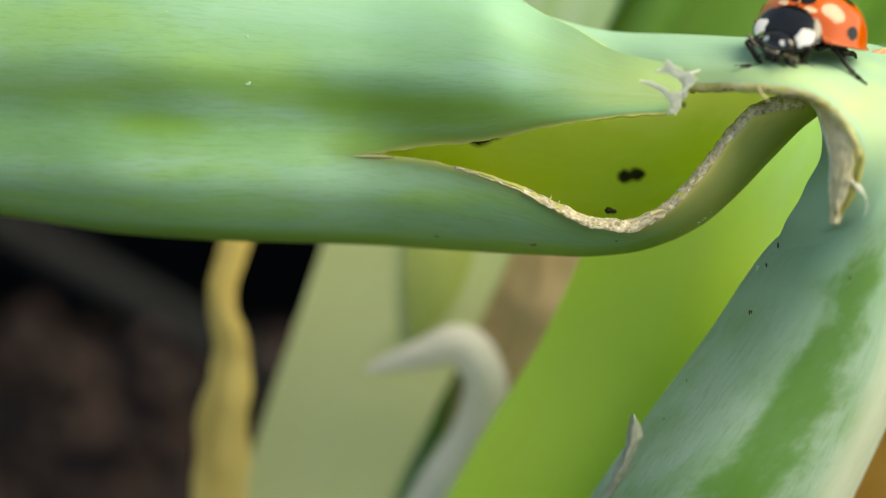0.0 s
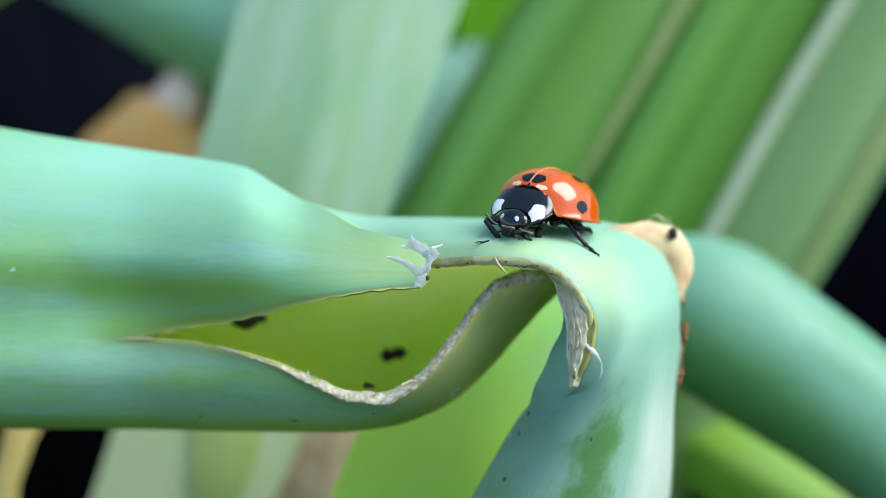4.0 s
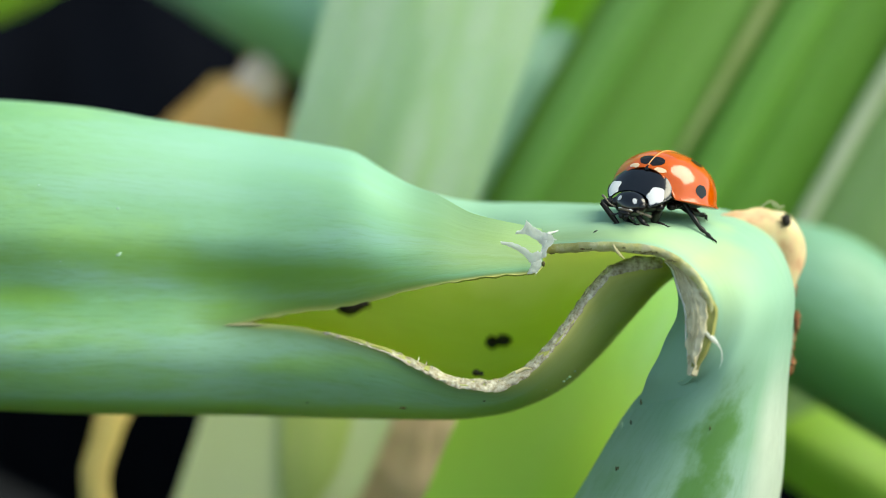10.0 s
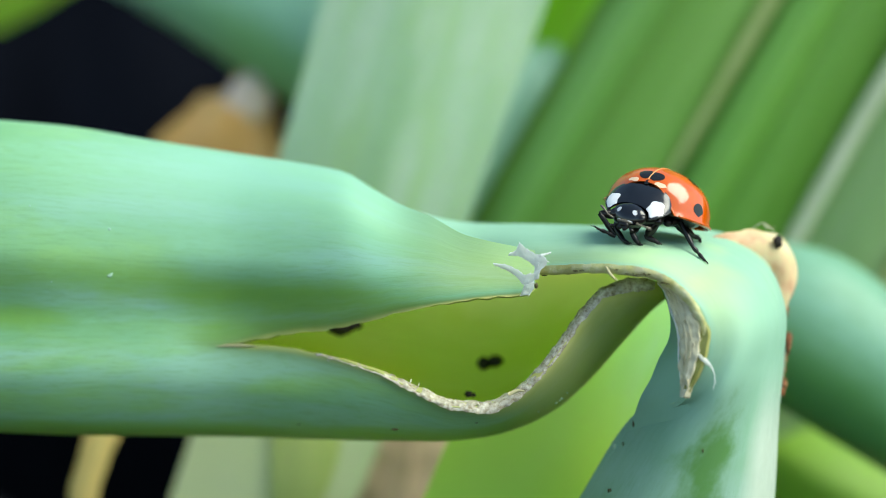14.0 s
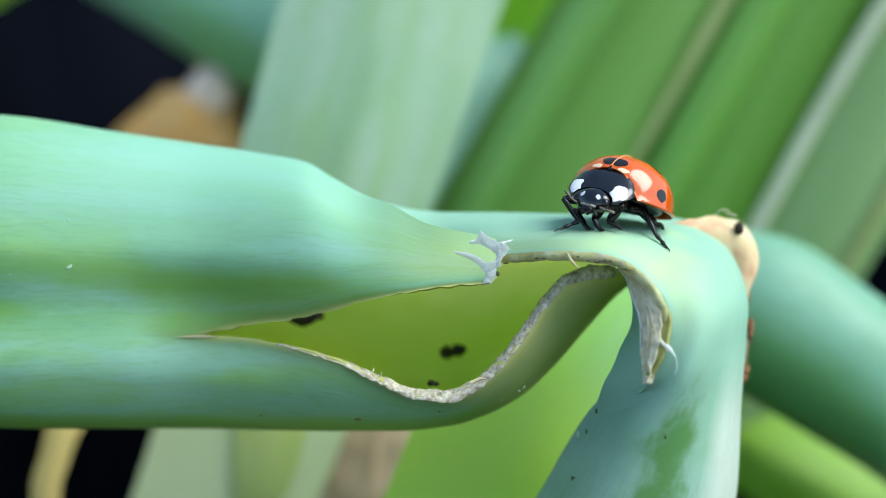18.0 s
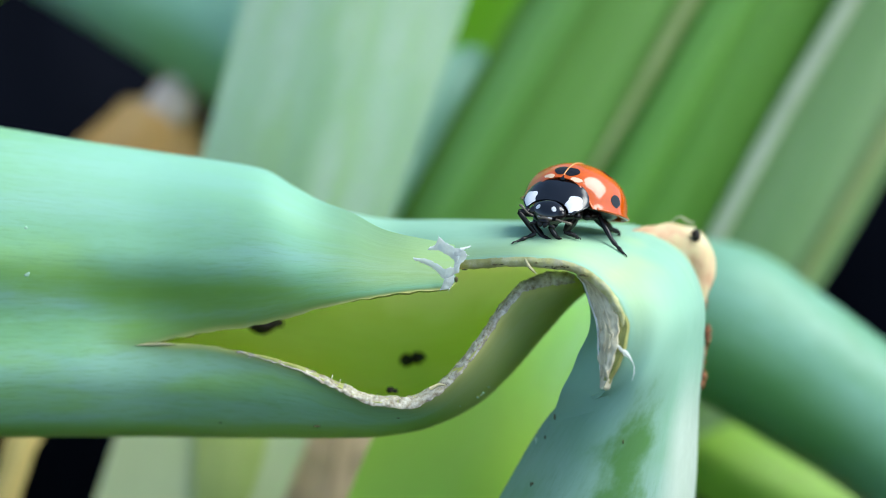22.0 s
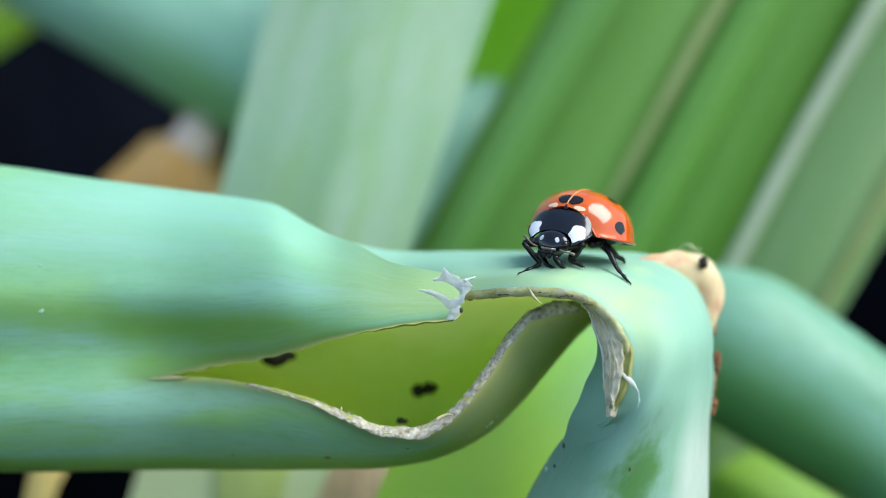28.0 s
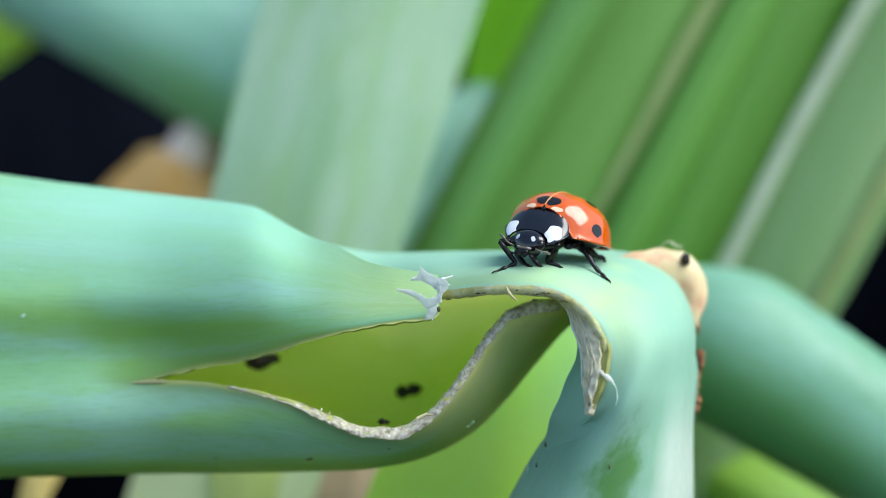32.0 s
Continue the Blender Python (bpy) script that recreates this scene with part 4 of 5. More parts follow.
for k in range(18):
    i = rng.randrange(2, 78)
    p = Vector(MARGIN_LINE[i])
    part("brown_fleck", blob((p.x, p.y - 0.02, p.z - rng.uniform(0.12, 0.5)), (rng.uniform(0.06, 0.26), 0.06, rng.uniform(0.025, 0.06)), k + 120, 0.5, 1), FLECK, FOLDED)
for p, r in (((13.95, 1.25, -6.45), (0.05, 0.08, 0.22)), ((13.60, 1.2, -7.25), (0.13, 0.08, 0.36)), ((13.49, 1.72, -8.11), (0.17, 0.1, 0.30)), ((11.16, 1.54, -13.34), (0.06, 0.05, 0.14)), ((16.05, -2.9, -10.41), (0.04, 0.03, 0.14)), ((11.26, 1.40, -13.27), (0.05, 0.04, 0.09)), ((7.77, 3.25, -17.94), (0.05, 0.04, 0.07)), ((6.44, 2.95, -20.28), (0.05, 0.04, 0.07))):
    part("brown_fleck", blob(p, r, p[2], 0.6), FLECK, LEEK, "olive-brown blemish")

# droppings in the hollow leaf
def pellet(places, seed):
    bm = bmesh.new()
    for i, (p, r) in enumerate(places):
        b2 = blob(p, r, seed + i, 0.3)
        me = bpy.data.meshes.new("piece")
        b2.to_mesh(me)
        b2.free()
        bm.from_mesh(me)
        bpy.data.meshes.remove(me)
    return tagged(part("frass_pellet", bm, FRASS), "black insect dropping stuck inside the hollow leaf", "dropping", "droppings in the leaf")


pellet([((3.99, 9.20, -6.16), (0.46, 0.5, 0.44)), ((4.73, 9.20, -6.01), (0.52, 0.5, 0.42))], 1)
pellet([((2.84, 3.60, -7.65), (0.25, 0.3, 0.2)), ((3.11, 3.60, -7.72), (0.2, 0.25, 0.14))], 5)
pellet([((-5.27, 9.00, -3.80), (0.9, 0.6, 0.5)), ((-4.46, 9.00, -3.62), (0.6, 0.5, 0.4))], 8)

# ---- the other leaves ----
def leaf(name, ctrl, material, parent, label, **shape):
    thick, taller = shape.pop("thick", 0.7), shape.pop("taller", 0)
    # taller adds an unseen upper length that keeps sky off the ladybird's shell
    if taller:
        a, b = np.array(ctrl[0]), np.array(ctrl[1])
        way = (a - b)[:3] / np.linalg.norm((a - b)[:3])
        ctrl = [(*(a[:3] + way * taller + np.array([0, 0.12 * taller, -0.04 * taller])), a[3] * 0.45), (*(a[:3] + way * taller * 0.5), a[3] * 0.9), *ctrl]
        shape["steps"] = 64
    return part(name, sheet(blade(ctrl, **shape), thick, None, 1.0), [material, material, material], parent, label)


leaf("broad_leaf", [(*(17.81, 22.00, 0.87), 3), (*(15.26, 20.00, -1.58), 9), (*(9.64, 17.00, -12.01), 13.6), (*(5.45, 17.00, -22.08), 14.6), (*(1.12, 18.00, -29.86), 14.8), (*(-6.06, 24.00, -46.65), 15), (*base_at(-20, 22), 12)], BG_BROAD, LEEK, "broad light green leaf", keel=0.3)
MIDDLE_LEEK = thing("leek_plant", (-0.035, 0.055, 0), "pale blue-green leek plant with a peeling sheath", "leek")
leaf("pale_stem", [(*(10.35, 40.00, 49.88), 17), (*(5.53, 34.00, 33.88), 16.5), (*(0.54, 32.00, 19.84), 16.5), (*(-2.94, 31.00, 8.97), 15.5), (*(-11.02, 31.00, -13.79), 13.8), (*(-19.14, 33.00, -33.97), 11.8), (*(-26.89, 36.00, -58.48), 12), (*base_at(-38, 55), 13)], BG_PALE, MIDDLE_LEEK, "pale blue-green flat leaf", keel=0.2, taller=35)
leaf("bluish_leaf", [(*(11.93, 46.00, 19.09), 0.6), (*(10.82, 46.00, 17.59), 3.8), (*(9.35, 45.00, 14.97), 5.6), (*(6.47, 44.00, 9.43), 5.2), (*(0.78, 43.00, 1.03), 5), (*(-7.11, 44.00, -17.73), 5), (*base_at(-34, 70), 5)], BG_CYAN, MIDDLE_LEEK, "bluish narrow leaf", keel=0.3)
leaf("inner_leaf", [(*(-8.74, 29.40, -10.55), 5.5), (*(-9.14, 29.20, -14.06), 5), (*(-9.78, 29.20, -17.20), 4), (*(-10.45, 29.40, -19.27), 2.4), (*(-11.12, 29.60, -20.91), 0.4)], BG_OLIVE, MIDDLE_LEEK, "olive inner leaf", keel=0.15)
leaf("lime_tip", [(*(19.36, 62.00, 36.99), 9), (*(14.69, 60.00, 24.36), 8.5), (*(13.41, 58.00, 19.13), 7), (*(14.30, 56.00, 10.81), 5), (*(11.46, 54.00, -3.13), 4), (*base_at(-20, 76), 5)], BG_VIVID, MIDDLE_LEEK, "bright green young leaf", keel=0.3)
leaf("peeling_sheath", [(*(-14.52, 27.00, -23.21), 0.3), (*(-10.58, 26.00, -21.82), 1.9), (*(-6.88, 25.50, -20.92), 2.9), (*(-5.44, 25.50, -23.21), 3.0), (*(-5.77, 26.00, -26.89), 3.3), (*(-7.97, 27.00, -31.52), 3.9), (*(-10.99, 29.00, -37.82), 4.4)], SHEATH, MIDDLE_LEEK, "white papery sheath curling away", keel=0.5, thick=0.3)
RIGHT_LEEK = thing("leek_plant", (0.0, 0.075, 0), "dense green leek plant with broad keeled leaves", "leek")
leaf("keeled_leaf", [(*(37.55, 42.00, 45.77), 15), (*(21.84, 38.00, 20.81), 13.1), (*(10.58, 37.00, 2.86), 12), (*(0.75, 38.00, -14.11), 10), (*base_at(-6, 72), 10)], BG_GREEN, RIGHT_LEEK, "mid-green keeled leaf", keel=0.22, taller=35)
leaf("keeled_leaf", [(*(52.41, 46.00, 47.15), 18.5), (*(36.29, 42.00, 21.45), 16.5), (*(25.15, 41.00, 2.94), 15.5), (*(11.97, 42.00, -19.41), 12), (*base_at(2, 75), 10)], BG_DEEP, RIGHT_LEEK, "deep green keeled leaf", keel=0.5, taller=35)
leaf("keeled_leaf", [(*(62.33, 40.00, 45.09), 12), (*(47.46, 38.00, 20.81), 10.6), (*(36.85, 38.00, 2.88), 10), (*(27.12, 40.00, -14.09), 8.6), (*base_at(8, 72), 8)], BG_SAGE, RIGHT_LEEK, "sage-green keeled leaf with a pale margin", keel=0.3, taller=35)
leaf("keel_ridge", [(34.2, 39.2, 47.5, 3.6), (18.6, 35.4, 22.6, 3.2), (7.6, 34.4, 4.6, 2.6), (-0.4, 35.8, -10.0, 1.2)], BG_KEEL, RIGHT_LEEK, "greyish-green keel along the leaf", keel=0.5)
leaf("keel_ridge", [(49.4, 41.0, 48.4, 3.4), (33.4, 37.3, 22.8, 3.2), (22.4, 36.6, 4.6, 2.8), (13.0, 38.4, -12.0, 1.2)], BG_BRIGHT, RIGHT_LEEK, "bright green keel along the leaf", keel=0.5)
leaf("tan_margin", [(*(43.74, 41.00, 45.43), 1.0), (*(28.14, 37.00, 20.65), 0.8), (*(20.83, 36.70, 8.45), 0.3), (*(18.54, 37.00, 4.73), 0.1)], BG_TAN, RIGHT_LEEK, "tan leaf margin", keel=0.2)
leaf("pale_ridge", [(*(55.2, 35.00, 43.37), 0.6), (*(41.8, 33.50, 21.90), 0.55), (*(36.2, 34.00, 12.85), 0.5), (*(30.5, 35.00, 2.58), 0.4), (*(26.1, 36.00, -5.53), 0.5)], BG_MARGIN, RIGHT_LEEK, "pale leaf margin", keel=0.8)
leaf("tan_margin", [(*(66.38, 39.00, 44.74), 1.1), (*(51.11, 36.50, 20.57), 1.0), (*(40.62, 36.50, 2.84), 0.9), (*(34.46, 37.00, -7.44), 0.6)], BG_TAN, RIGHT_LEEK, "tan leaf margin", keel=0.2)
leaf("round_leaf", [(*(-34.55, 58.00, 38.20), 14), (*(-18.77, 54.00, 28.16), 13.5), (*(-7.53, 52.00, 20.45), 13), (*(6.07, 52.00, 12.60), 12), (*(11.61, 56.00, 2.20), 11), (*(9.72, 60.00, -25.35), 10), (*base_at(0, 85), 9)], BG_ROUND, RIGHT_LEEK, "round blue-green leaf bending away", kind="tube", across=24)
leaf("round_leaf", [(*(57.49, 20.00, -27.60), 7.5), (*(46.12, 22.00, -18.20), 8.8), (*(38.73, 23.00, -11.90), 9.4), (*(32.64, 24.00, -7.50), 10.3), (*(27.41, 25.00, -3.99), 10.3), (*(24.00, 27.00, -2.55), 7.5), (*(20.79, 31.00, -3.53), 4.5), (*(17.00, 36.00, -16.68), 5), (*base_at(-2, 60), 8)], BG_BLUE, RIGHT_LEEK, "round blue-green leaf drooping sideways", kind="tube", across=24)
leaf("low_leaf", [(*(55.59, 34.00, -33.79), 6), (*(42.55, 36.00, -24.11), 7), (*(33.78, 38.00, -18.35), 7), (*(27.53, 42.00, -15.52), 6), (*(23.35, 46.00, -23.00), 6), (*base_at(4, 66), 6)], BG_LOW, RIGHT_LEEK, "yellow-green drooping leaf", keel=0.5)
leaf("far_leaf", [(*(-77.96, 75.00, 17.67), 8), (*(-55.68, 72.00, 25.10), 8), (*(-42.63, 70.00, 29.21), 7), (*(-31.44, 70.00, 35.39), 4), (*(-25.56, 70.00, 39.51), 1)], BG_LIME, RIGHT_LEEK, "olive green leaf tip", keel=0.4)


def dry_leaf(name, ctrl, material, label, **shape):
    """A dead leaf with its blade and the rib that runs along it."""
    whole = thing(name, at(*ctrl[-1][:3]), label, "dead leaf")
    part("blade", roughen(sheet(blade(ctrl, ragged=0.25, **shape), 0.35, None, 1.0), 0.3, 3.0), material, whole)
    lift = shape.get("keel", 0.22)
    part("rib", roughen(tube_mesh([(q[0], q[1] - lift * q[3] / 2 - 0.15, q[2], 0.05 + 0.04 * q[3]) for q in glide(ctrl, 40)], 8), 0.12, 2.0), material, whole)
    return whole


WITHERED = thing("withered_leaf", at(*base_at(-40, 90)), "withered orange-tan leaf with a whitish tip, standing behind", "dead leaf")
part("blade", roughen(sheet(blade([(*(-15.38, 52.00, 17.94), 1.2), (*(-15.59, 52.00, 17.10), 2.8), (*(-15.90, 52.00, 15.12), 4.8), (*(-17.24, 51.00, 12.52), 9.5), (*(-18.26, 50.00, 5.72), 14), (*(-17.22, 50.00, -4.07), 9), (*(-15.68, 50.00, -23.67), 6), (*base_at(-40, 90), 5)], keel=0.5, ragged=0.25), 0.35, None, 1.0), 0.3, 3.0), WITHER, WITHERED)
part("bleached_tip", roughen(sheet(blade([(*(-15.45, 50.60, 17.50), 0.8), (*(-15.70, 50.40, 16.80), 2.2), (*(-15.95, 50.20, 15.60), 3.6), (*(-16.35, 49.60, 14.20), 3.4), (*(-16.80, 49.20, 12.80), 1.0)], keel=0.3, steps=16), 0.3, None, 1.0), 0.25, 1.5), BLEACHED, WITHERED, "bleached pinkish-white tip")
dry_leaf("straw_strip", [(*(-21.07, 28.00, -5.18), 2.2), (*(-22.83, 27.00, -9.45), 2.2), (*(-24.22, 26.00, -12.79), 2.1), (*(-25.41, 25.00, -18.12), 2.1), (*(-24.65, 25.00, -21.93), 2.5), (*(-25.29, 25.00, -26.18), 3.7), (*(-26.02, 26.00, -32.05), 4), (*(-26.73, 30.00, -55.72), 5), (*base_at(-45, 40), 4)], STRAW, "straw-yellow dried leaf strip, curling upright", keel=0.4)
dry_leaf("brown_leaf", [(*(2.10, 34.00, -5.44), 7), (*(-0.41, 33.50, -12.70), 8), (*(-1.78, 33.50, -18.62), 7.5), (*(-4.31, 34.50, -25.66), 6), (*base_at(-28, 60), 5)], BROWN, "pinkish brown dead leaf between the stems", keel=0.2)
dry_leaf("orange_leaf", [(*(44.16, 34.00, -23.73), 4), (*(35.19, 33.00, -28.07), 7), (*(29.51, 32.00, -31.00), 9), (*(23.59, 34.00, -41.56), 8), (*(17.54, 40.00, -60.32), 6), (*base_at(6, 50), 5)], ORANGE, "orange-brown dead leaf lying low", keel=0.3)


def hose():
    """A grey hose that leans against the planter wall and runs down to the soil."""
    path = [(*(-129.72, 175.00, -15.66), 3.3), (*(-100.88, 178.00, -32.65), 3.3), (*(-78.59, 178.00, -44.50), 3.3), (*(-58.87, 176.00, -54.66), 3.3), (*base_at(-60, 200), 3.3)]
    ob = part("drip_hose", tube_mesh(glide(path, 40), 16), HOSE)
    tagged(ob, "dark grey drip hose leaning across the bed", "hose")


HOSE = fibrous("dark grey rubber", [(0.3, (0.012, 0.013, 0.015)), (0.7, (0.022, 0.024, 0.028))], 40.0, (1, 1, 1), 0.7, 0.0005, 0, False, 0.1)
hose()


def crumbs():
    """Clods and bark bits on the soil at the plant's foot."""
    bm = bmesh.new()
    rng = random.Random(4)
    for i in range(500):
        x, y = rng.uniform(-0.2, 0.12), rng.uniform(-0.03, 0.29)
        r = rng.uniform(1.5, 5.5)
        m = Matrix.Translation((x, y, r * 0.3 * MM)) @ Euler((rng.random() * 6, rng.random() * 6, rng.random() * 6)).to_matrix().to_4x4() @ Matrix.Diagonal((r * MM, r * MM * rng.uniform(0.5, 1), r * MM * rng.uniform(0.4, 0.9), 1))
        vs = bmesh.ops.create_icosphere(bm, subdivisions=1, radius=1, matrix=m)["verts"]
        for v in vs:
            v.co += Vector((rng.gauss(0, 0.1), rng.gauss(0, 0.1), rng.gauss(0, 0.1))) * r * MM
    for i in range(150):
        x, y = rng.uniform(-0.26, -0.03), rng.uniform(0.04, 0.235)
        r = rng.uniform(4.0, 9.0)
        m = Matrix.Translation((x, y, r * 0.35 * MM)) @ Euler((rng.random() * 6, rng.random() * 6, rng.random() * 6)).to_matrix().to_4x4() @ Matrix.Diagonal((r * MM, r * MM * rng.uniform(0.4, 1), r * MM * rng.uniform(0.3, 0.8), 1))
        for v in bmesh.ops.create_icosphere(bm, subdivisions=2, radius=1, matrix=m)["verts"]:
            v.co += Vector((rng.gauss(0, 0.07), rng.gauss(0, 0.07), rng.gauss(0, 0.07))) * r * MM
    tagged(part("soil_crumbs", bm, CRUMB, None, "", True), "brown soil crumbs and bark bits on the bed", "soil", "", "stuff")


CRUMB = fibrous("brown crumbs", [(0.3, (0.010, 0.008, 0.009)), (0.48, (0.026, 0.021, 0.022)), (0.62, (0.085, 0.058, 0.052)), (0.8, (0.17, 0.15, 0.15))], 90.0, (1, 1, 1), 0.9, 0.001, 0, False, 0.02)
crumbs()

# ---- the ladybird ----
# Its own space: millimetres, the head towards -y, its left side towards +x, the leaf under its feet at z = 0.
RED = shell("orange red shell", (0.50, 0.072, 0.0002), (0.58, 0.097, 0.0004), 0.4, 0.85, gloss=0.03)
BLACK = shell("glossy black shell", (0.003, 0.003, 0.004), (0.006, 0.006, 0.008), 0.3, 0.8, gloss=0.02)
SPOT = shell("black spot", (0.006, 0.005, 0.005), (0.011, 0.009, 0.009), 0.3, 0.5, gloss=0.03)
IVORY = shell("ivory patch", (0.58, 0.59, 0.62), (0.70, 0.70, 0.72), 0.3, 0.5)
CREAM = shell("cream patch", (0.70, 0.48, 0.30), (0.78, 0.60, 0.42), 0.3, 0.4)
HORN = shell("brown horn", (0.10, 0.08, 0.06), (0.22, 0.18, 0.13), 0.35, 0.3)
SEAM = shell("pale seam", (0.55, 0.20, 0.05), (0.65, 0.28, 0.08), 0.35, 0.3)
LEGS = shell("black leg", (0.005, 0.004, 0.004), (0.010, 0.008, 0.008), 0.35, 0.35, gloss=0.05)
MID_Y, LEN, WIDE, TALL, LOW = 1.32, 3.09, 3.12, 2.70, 1.66


def back(phi, y):
    """The wing cases' surface: phi from 0 at the seam to 1 (or -1) at the outer margin."""
    k = max(1 - abs((y - MID_Y) / LEN) ** 2.15, 0) ** 0.5
    t = phi * math.pi / 2
    flare = 1 + 0.05 * max(0, (abs(phi) - 0.9) / 0.1) ** 2
    return Vector((WIDE * k * math.sin(t) * flare, y, LOW + TALL * k**0.92 * math.cos(t) ** 0.9 - 0.12 * abs(phi) ** 8))


def collar(s, t):
    """The pronotum's surface: s from -1 to 1 across, t from 0 at its front edge to 1 at its rear edge."""
    s, t = min(max(s, -1.0), 1.0), min(max(t, 0.0), 1.0)
    e, a = math.sin(t * math.pi / 2), s * math.pi / 2
    y = (-2.32 - 0.21 * s * s) * (1 - t) + (-1.25 - 0.28 * s * s) * t
    return Vector(((1.31 + 0.71 * e) * math.sin(a), y, 0.78 + 0.83 * t + (0.77 + 0.62 * e) * math.cos(a) ** 0.9))


def shell_rows(surface, p0, p1, y0, y1, n, m):
    rows = []
    for i in range(n + 1):
        f = p0 + (p1 - p0) * i / n
        rows.append([tuple(surface(f, y0(f) + (y1 - y0(f)) * (0.5 - 0.5 * math.cos(math.pi * j / m)))) for j in range(m + 1)])
    return rows


def out_way(n, p):
    """The unit normal that points away from the body's middle."""
    n = n.normalized()
    return n if n.dot(p - Vector((0, 0.2, 0.6))) > 0 else -n


def patch(surface, phi, y, rx, ry, lift=0.016, wave=0.12, seed=0.0, turn=0.0, span=2.75, low=-9.0, high=9.0):
    """A rounded spot that lies on a shell: a fan of rings."""
    bm = bmesh.new()
    rings = []
    per = span * math.pi / 2

    def spot(r, a):
        e = r * (1 + wave * noise.noise(Vector((math.cos(a) * 1.3 + seed, math.sin(a) * 1.3, seed))))
        du, dv = rx * e * math.cos(a), ry * e * math.sin(a)
        du, dv = du * math.cos(turn) - dv * math.sin(turn), du * math.sin(turn) + dv * math.cos(turn)
        f = min(max(phi + du / per, low), high)
        p = surface(f, y + dv)
        q1, q2 = surface(f + 0.01, y + dv) - p, surface(f, y + dv + 0.02) - p
        return (p + out_way(q1.cross(q2), p) * lift) * MM

    c = bm.verts.new(spot(0, 0))
    for r in (0.35, 0.7, 0.92, 1.0):
        rings.append([bm.verts.new(spot(r, a)) for a in np.linspace(0, 2 * math.pi, 28, endpoint=False)])
    for j in range(28):
        bm.faces.new([c, rings[0][j], rings[0][(j + 1) % 28]])
        for a, b in zip(rings, rings[1:]):
            bm.faces.new([a[j], b[j], b[(j + 1) % 28], a[(j + 1) % 28]])
    return bm


def egg(place, radii, turn=(0, 0, 0), levels=3):
    bm = bmesh.new()
    m = Matrix.Translation(Vector(place) * MM) @ Euler([radians(a) for a in turn]).to_matrix().to_4x4() @ Matrix.Diagonal((*[r * MM for r in radii], 1))
    bmesh.ops.create_icosphere(bm, subdivisions=levels, radius=1, matrix=m)
    return bm


def limb(points, sides=10):
    return tube_mesh(glide(points, 4 * (len(points) - 1)), sides)


BUG = new("ladybird")
BUG.empty_display_size = 0.003
tagged(BUG, "seven-spot ladybird with glossy orange-red wing cases, standing on the leaf", "ladybird")


def bug_part(name, bm, material, parent=None, label=""):
    return part(name, bm, material, parent or BUG, label, True)


def front_edge(f):
    return -1.40 + 0.12 * abs(f) ** 2 + 0.2 * max(0, (abs(f) - 0.6) / 0.4) ** 2


for side in (1, -1):
    case = bug_part("wing_case", sheet(shell_rows(back, 0.004 * side, side, front_edge, MID_Y + LEN - 0.01, 26, 40), 0.10, None, side), [RED, RED, SEAM], None, "glossy orange-red wing case with black spots")
    bug_part("spot", patch(back, 0.095 * side, -0.97, 0.62, 0.30, seed=2.0, low=0.0 if side > 0 else -9, high=9 if side > 0 else 0.0), SPOT, case)
    bug_part("spot", patch(back, 0.84 * side, 0.34, 0.36, 0.37, wave=0.3, seed=5.0), SPOT, case)
    bug_part("spot", patch(back, 0.37 * side, 1.25, 0.38, 0.42, wave=0.25, seed=7.0), SPOT, case)
    bug_part("spot", patch(back, 0.55 * side, 3.2, 0.42, 0.42, seed=9.0), SPOT, case)
    bug_part("pale_mark", patch(back, 0.33 * side, -1.27, 0.52, 0.11, 0.013, 0.3, seed=11.0, turn=0.12 * side), CREAM, case)
    bug_part("rim", limb([(*(back(side * 0.985, y) + Vector((0.03 * side, 0, -0.03))), 0.075) for y in np.linspace(-0.9, 4.38, 30)], 8), RED, case)
    bug_part("rim", limb([(*back(side * f, front_edge(f)), 0.06) for f in np.linspace(0.5, 0.985, 14)], 8), RED, case)
PRONOTUM = bug_part("pronotum", sheet(shell_rows(collar, -1, 1, lambda f: 0.0, 1.0, 48, 24), 0.1, None, 1.0), BLACK, None, "black pronotum with ivory corners")
for side in (1, -1):
    bug_part("ivory_corner", patch(collar, 0.72 * side, 0.27, 0.90, 0.33, 0.014, 0.5, 3.0, 0.10 * side, 2.0), IVORY, PRONOTUM)
    bug_part("collar_edge", limb([(*(collar(side * 0.985, t) + Vector((0.02 * side, 0, 0))), 0.05) for t in np.linspace(0.0, 1.0, 12)], 8), BLACK, PRONOTUM)
bug_part("scutellum", egg((0, -1.24, 3.10), (0.22, 0.3, 0.12), (50, 0, 0), 2), SPOT, None, "small black plate between the wing cases")
bug_part("seam", limb([(*(back(0, y) + Vector((0, 0, 0.01))), 0.045) for y in np.linspace(-1.3, 3.8, 30)], 6), SEAM, None, "pale seam")
HEAD_AT, HEAD_SIZE = Vector((0, -2.32, 0.77)), Vector((1.10, 0.58, 0.76))
HEAD = bug_part("head", egg(HEAD_AT, HEAD_SIZE, (-8, 0, 0)), BLACK, None, "black head with two white marks")


def brow(phi, y):
    d = Vector((phi, -0.75, y)).normalized()
    return HEAD_AT + Vector((HEAD_SIZE.x * d.x, HEAD_SIZE.y * d.y, HEAD_SIZE.z * d.z))


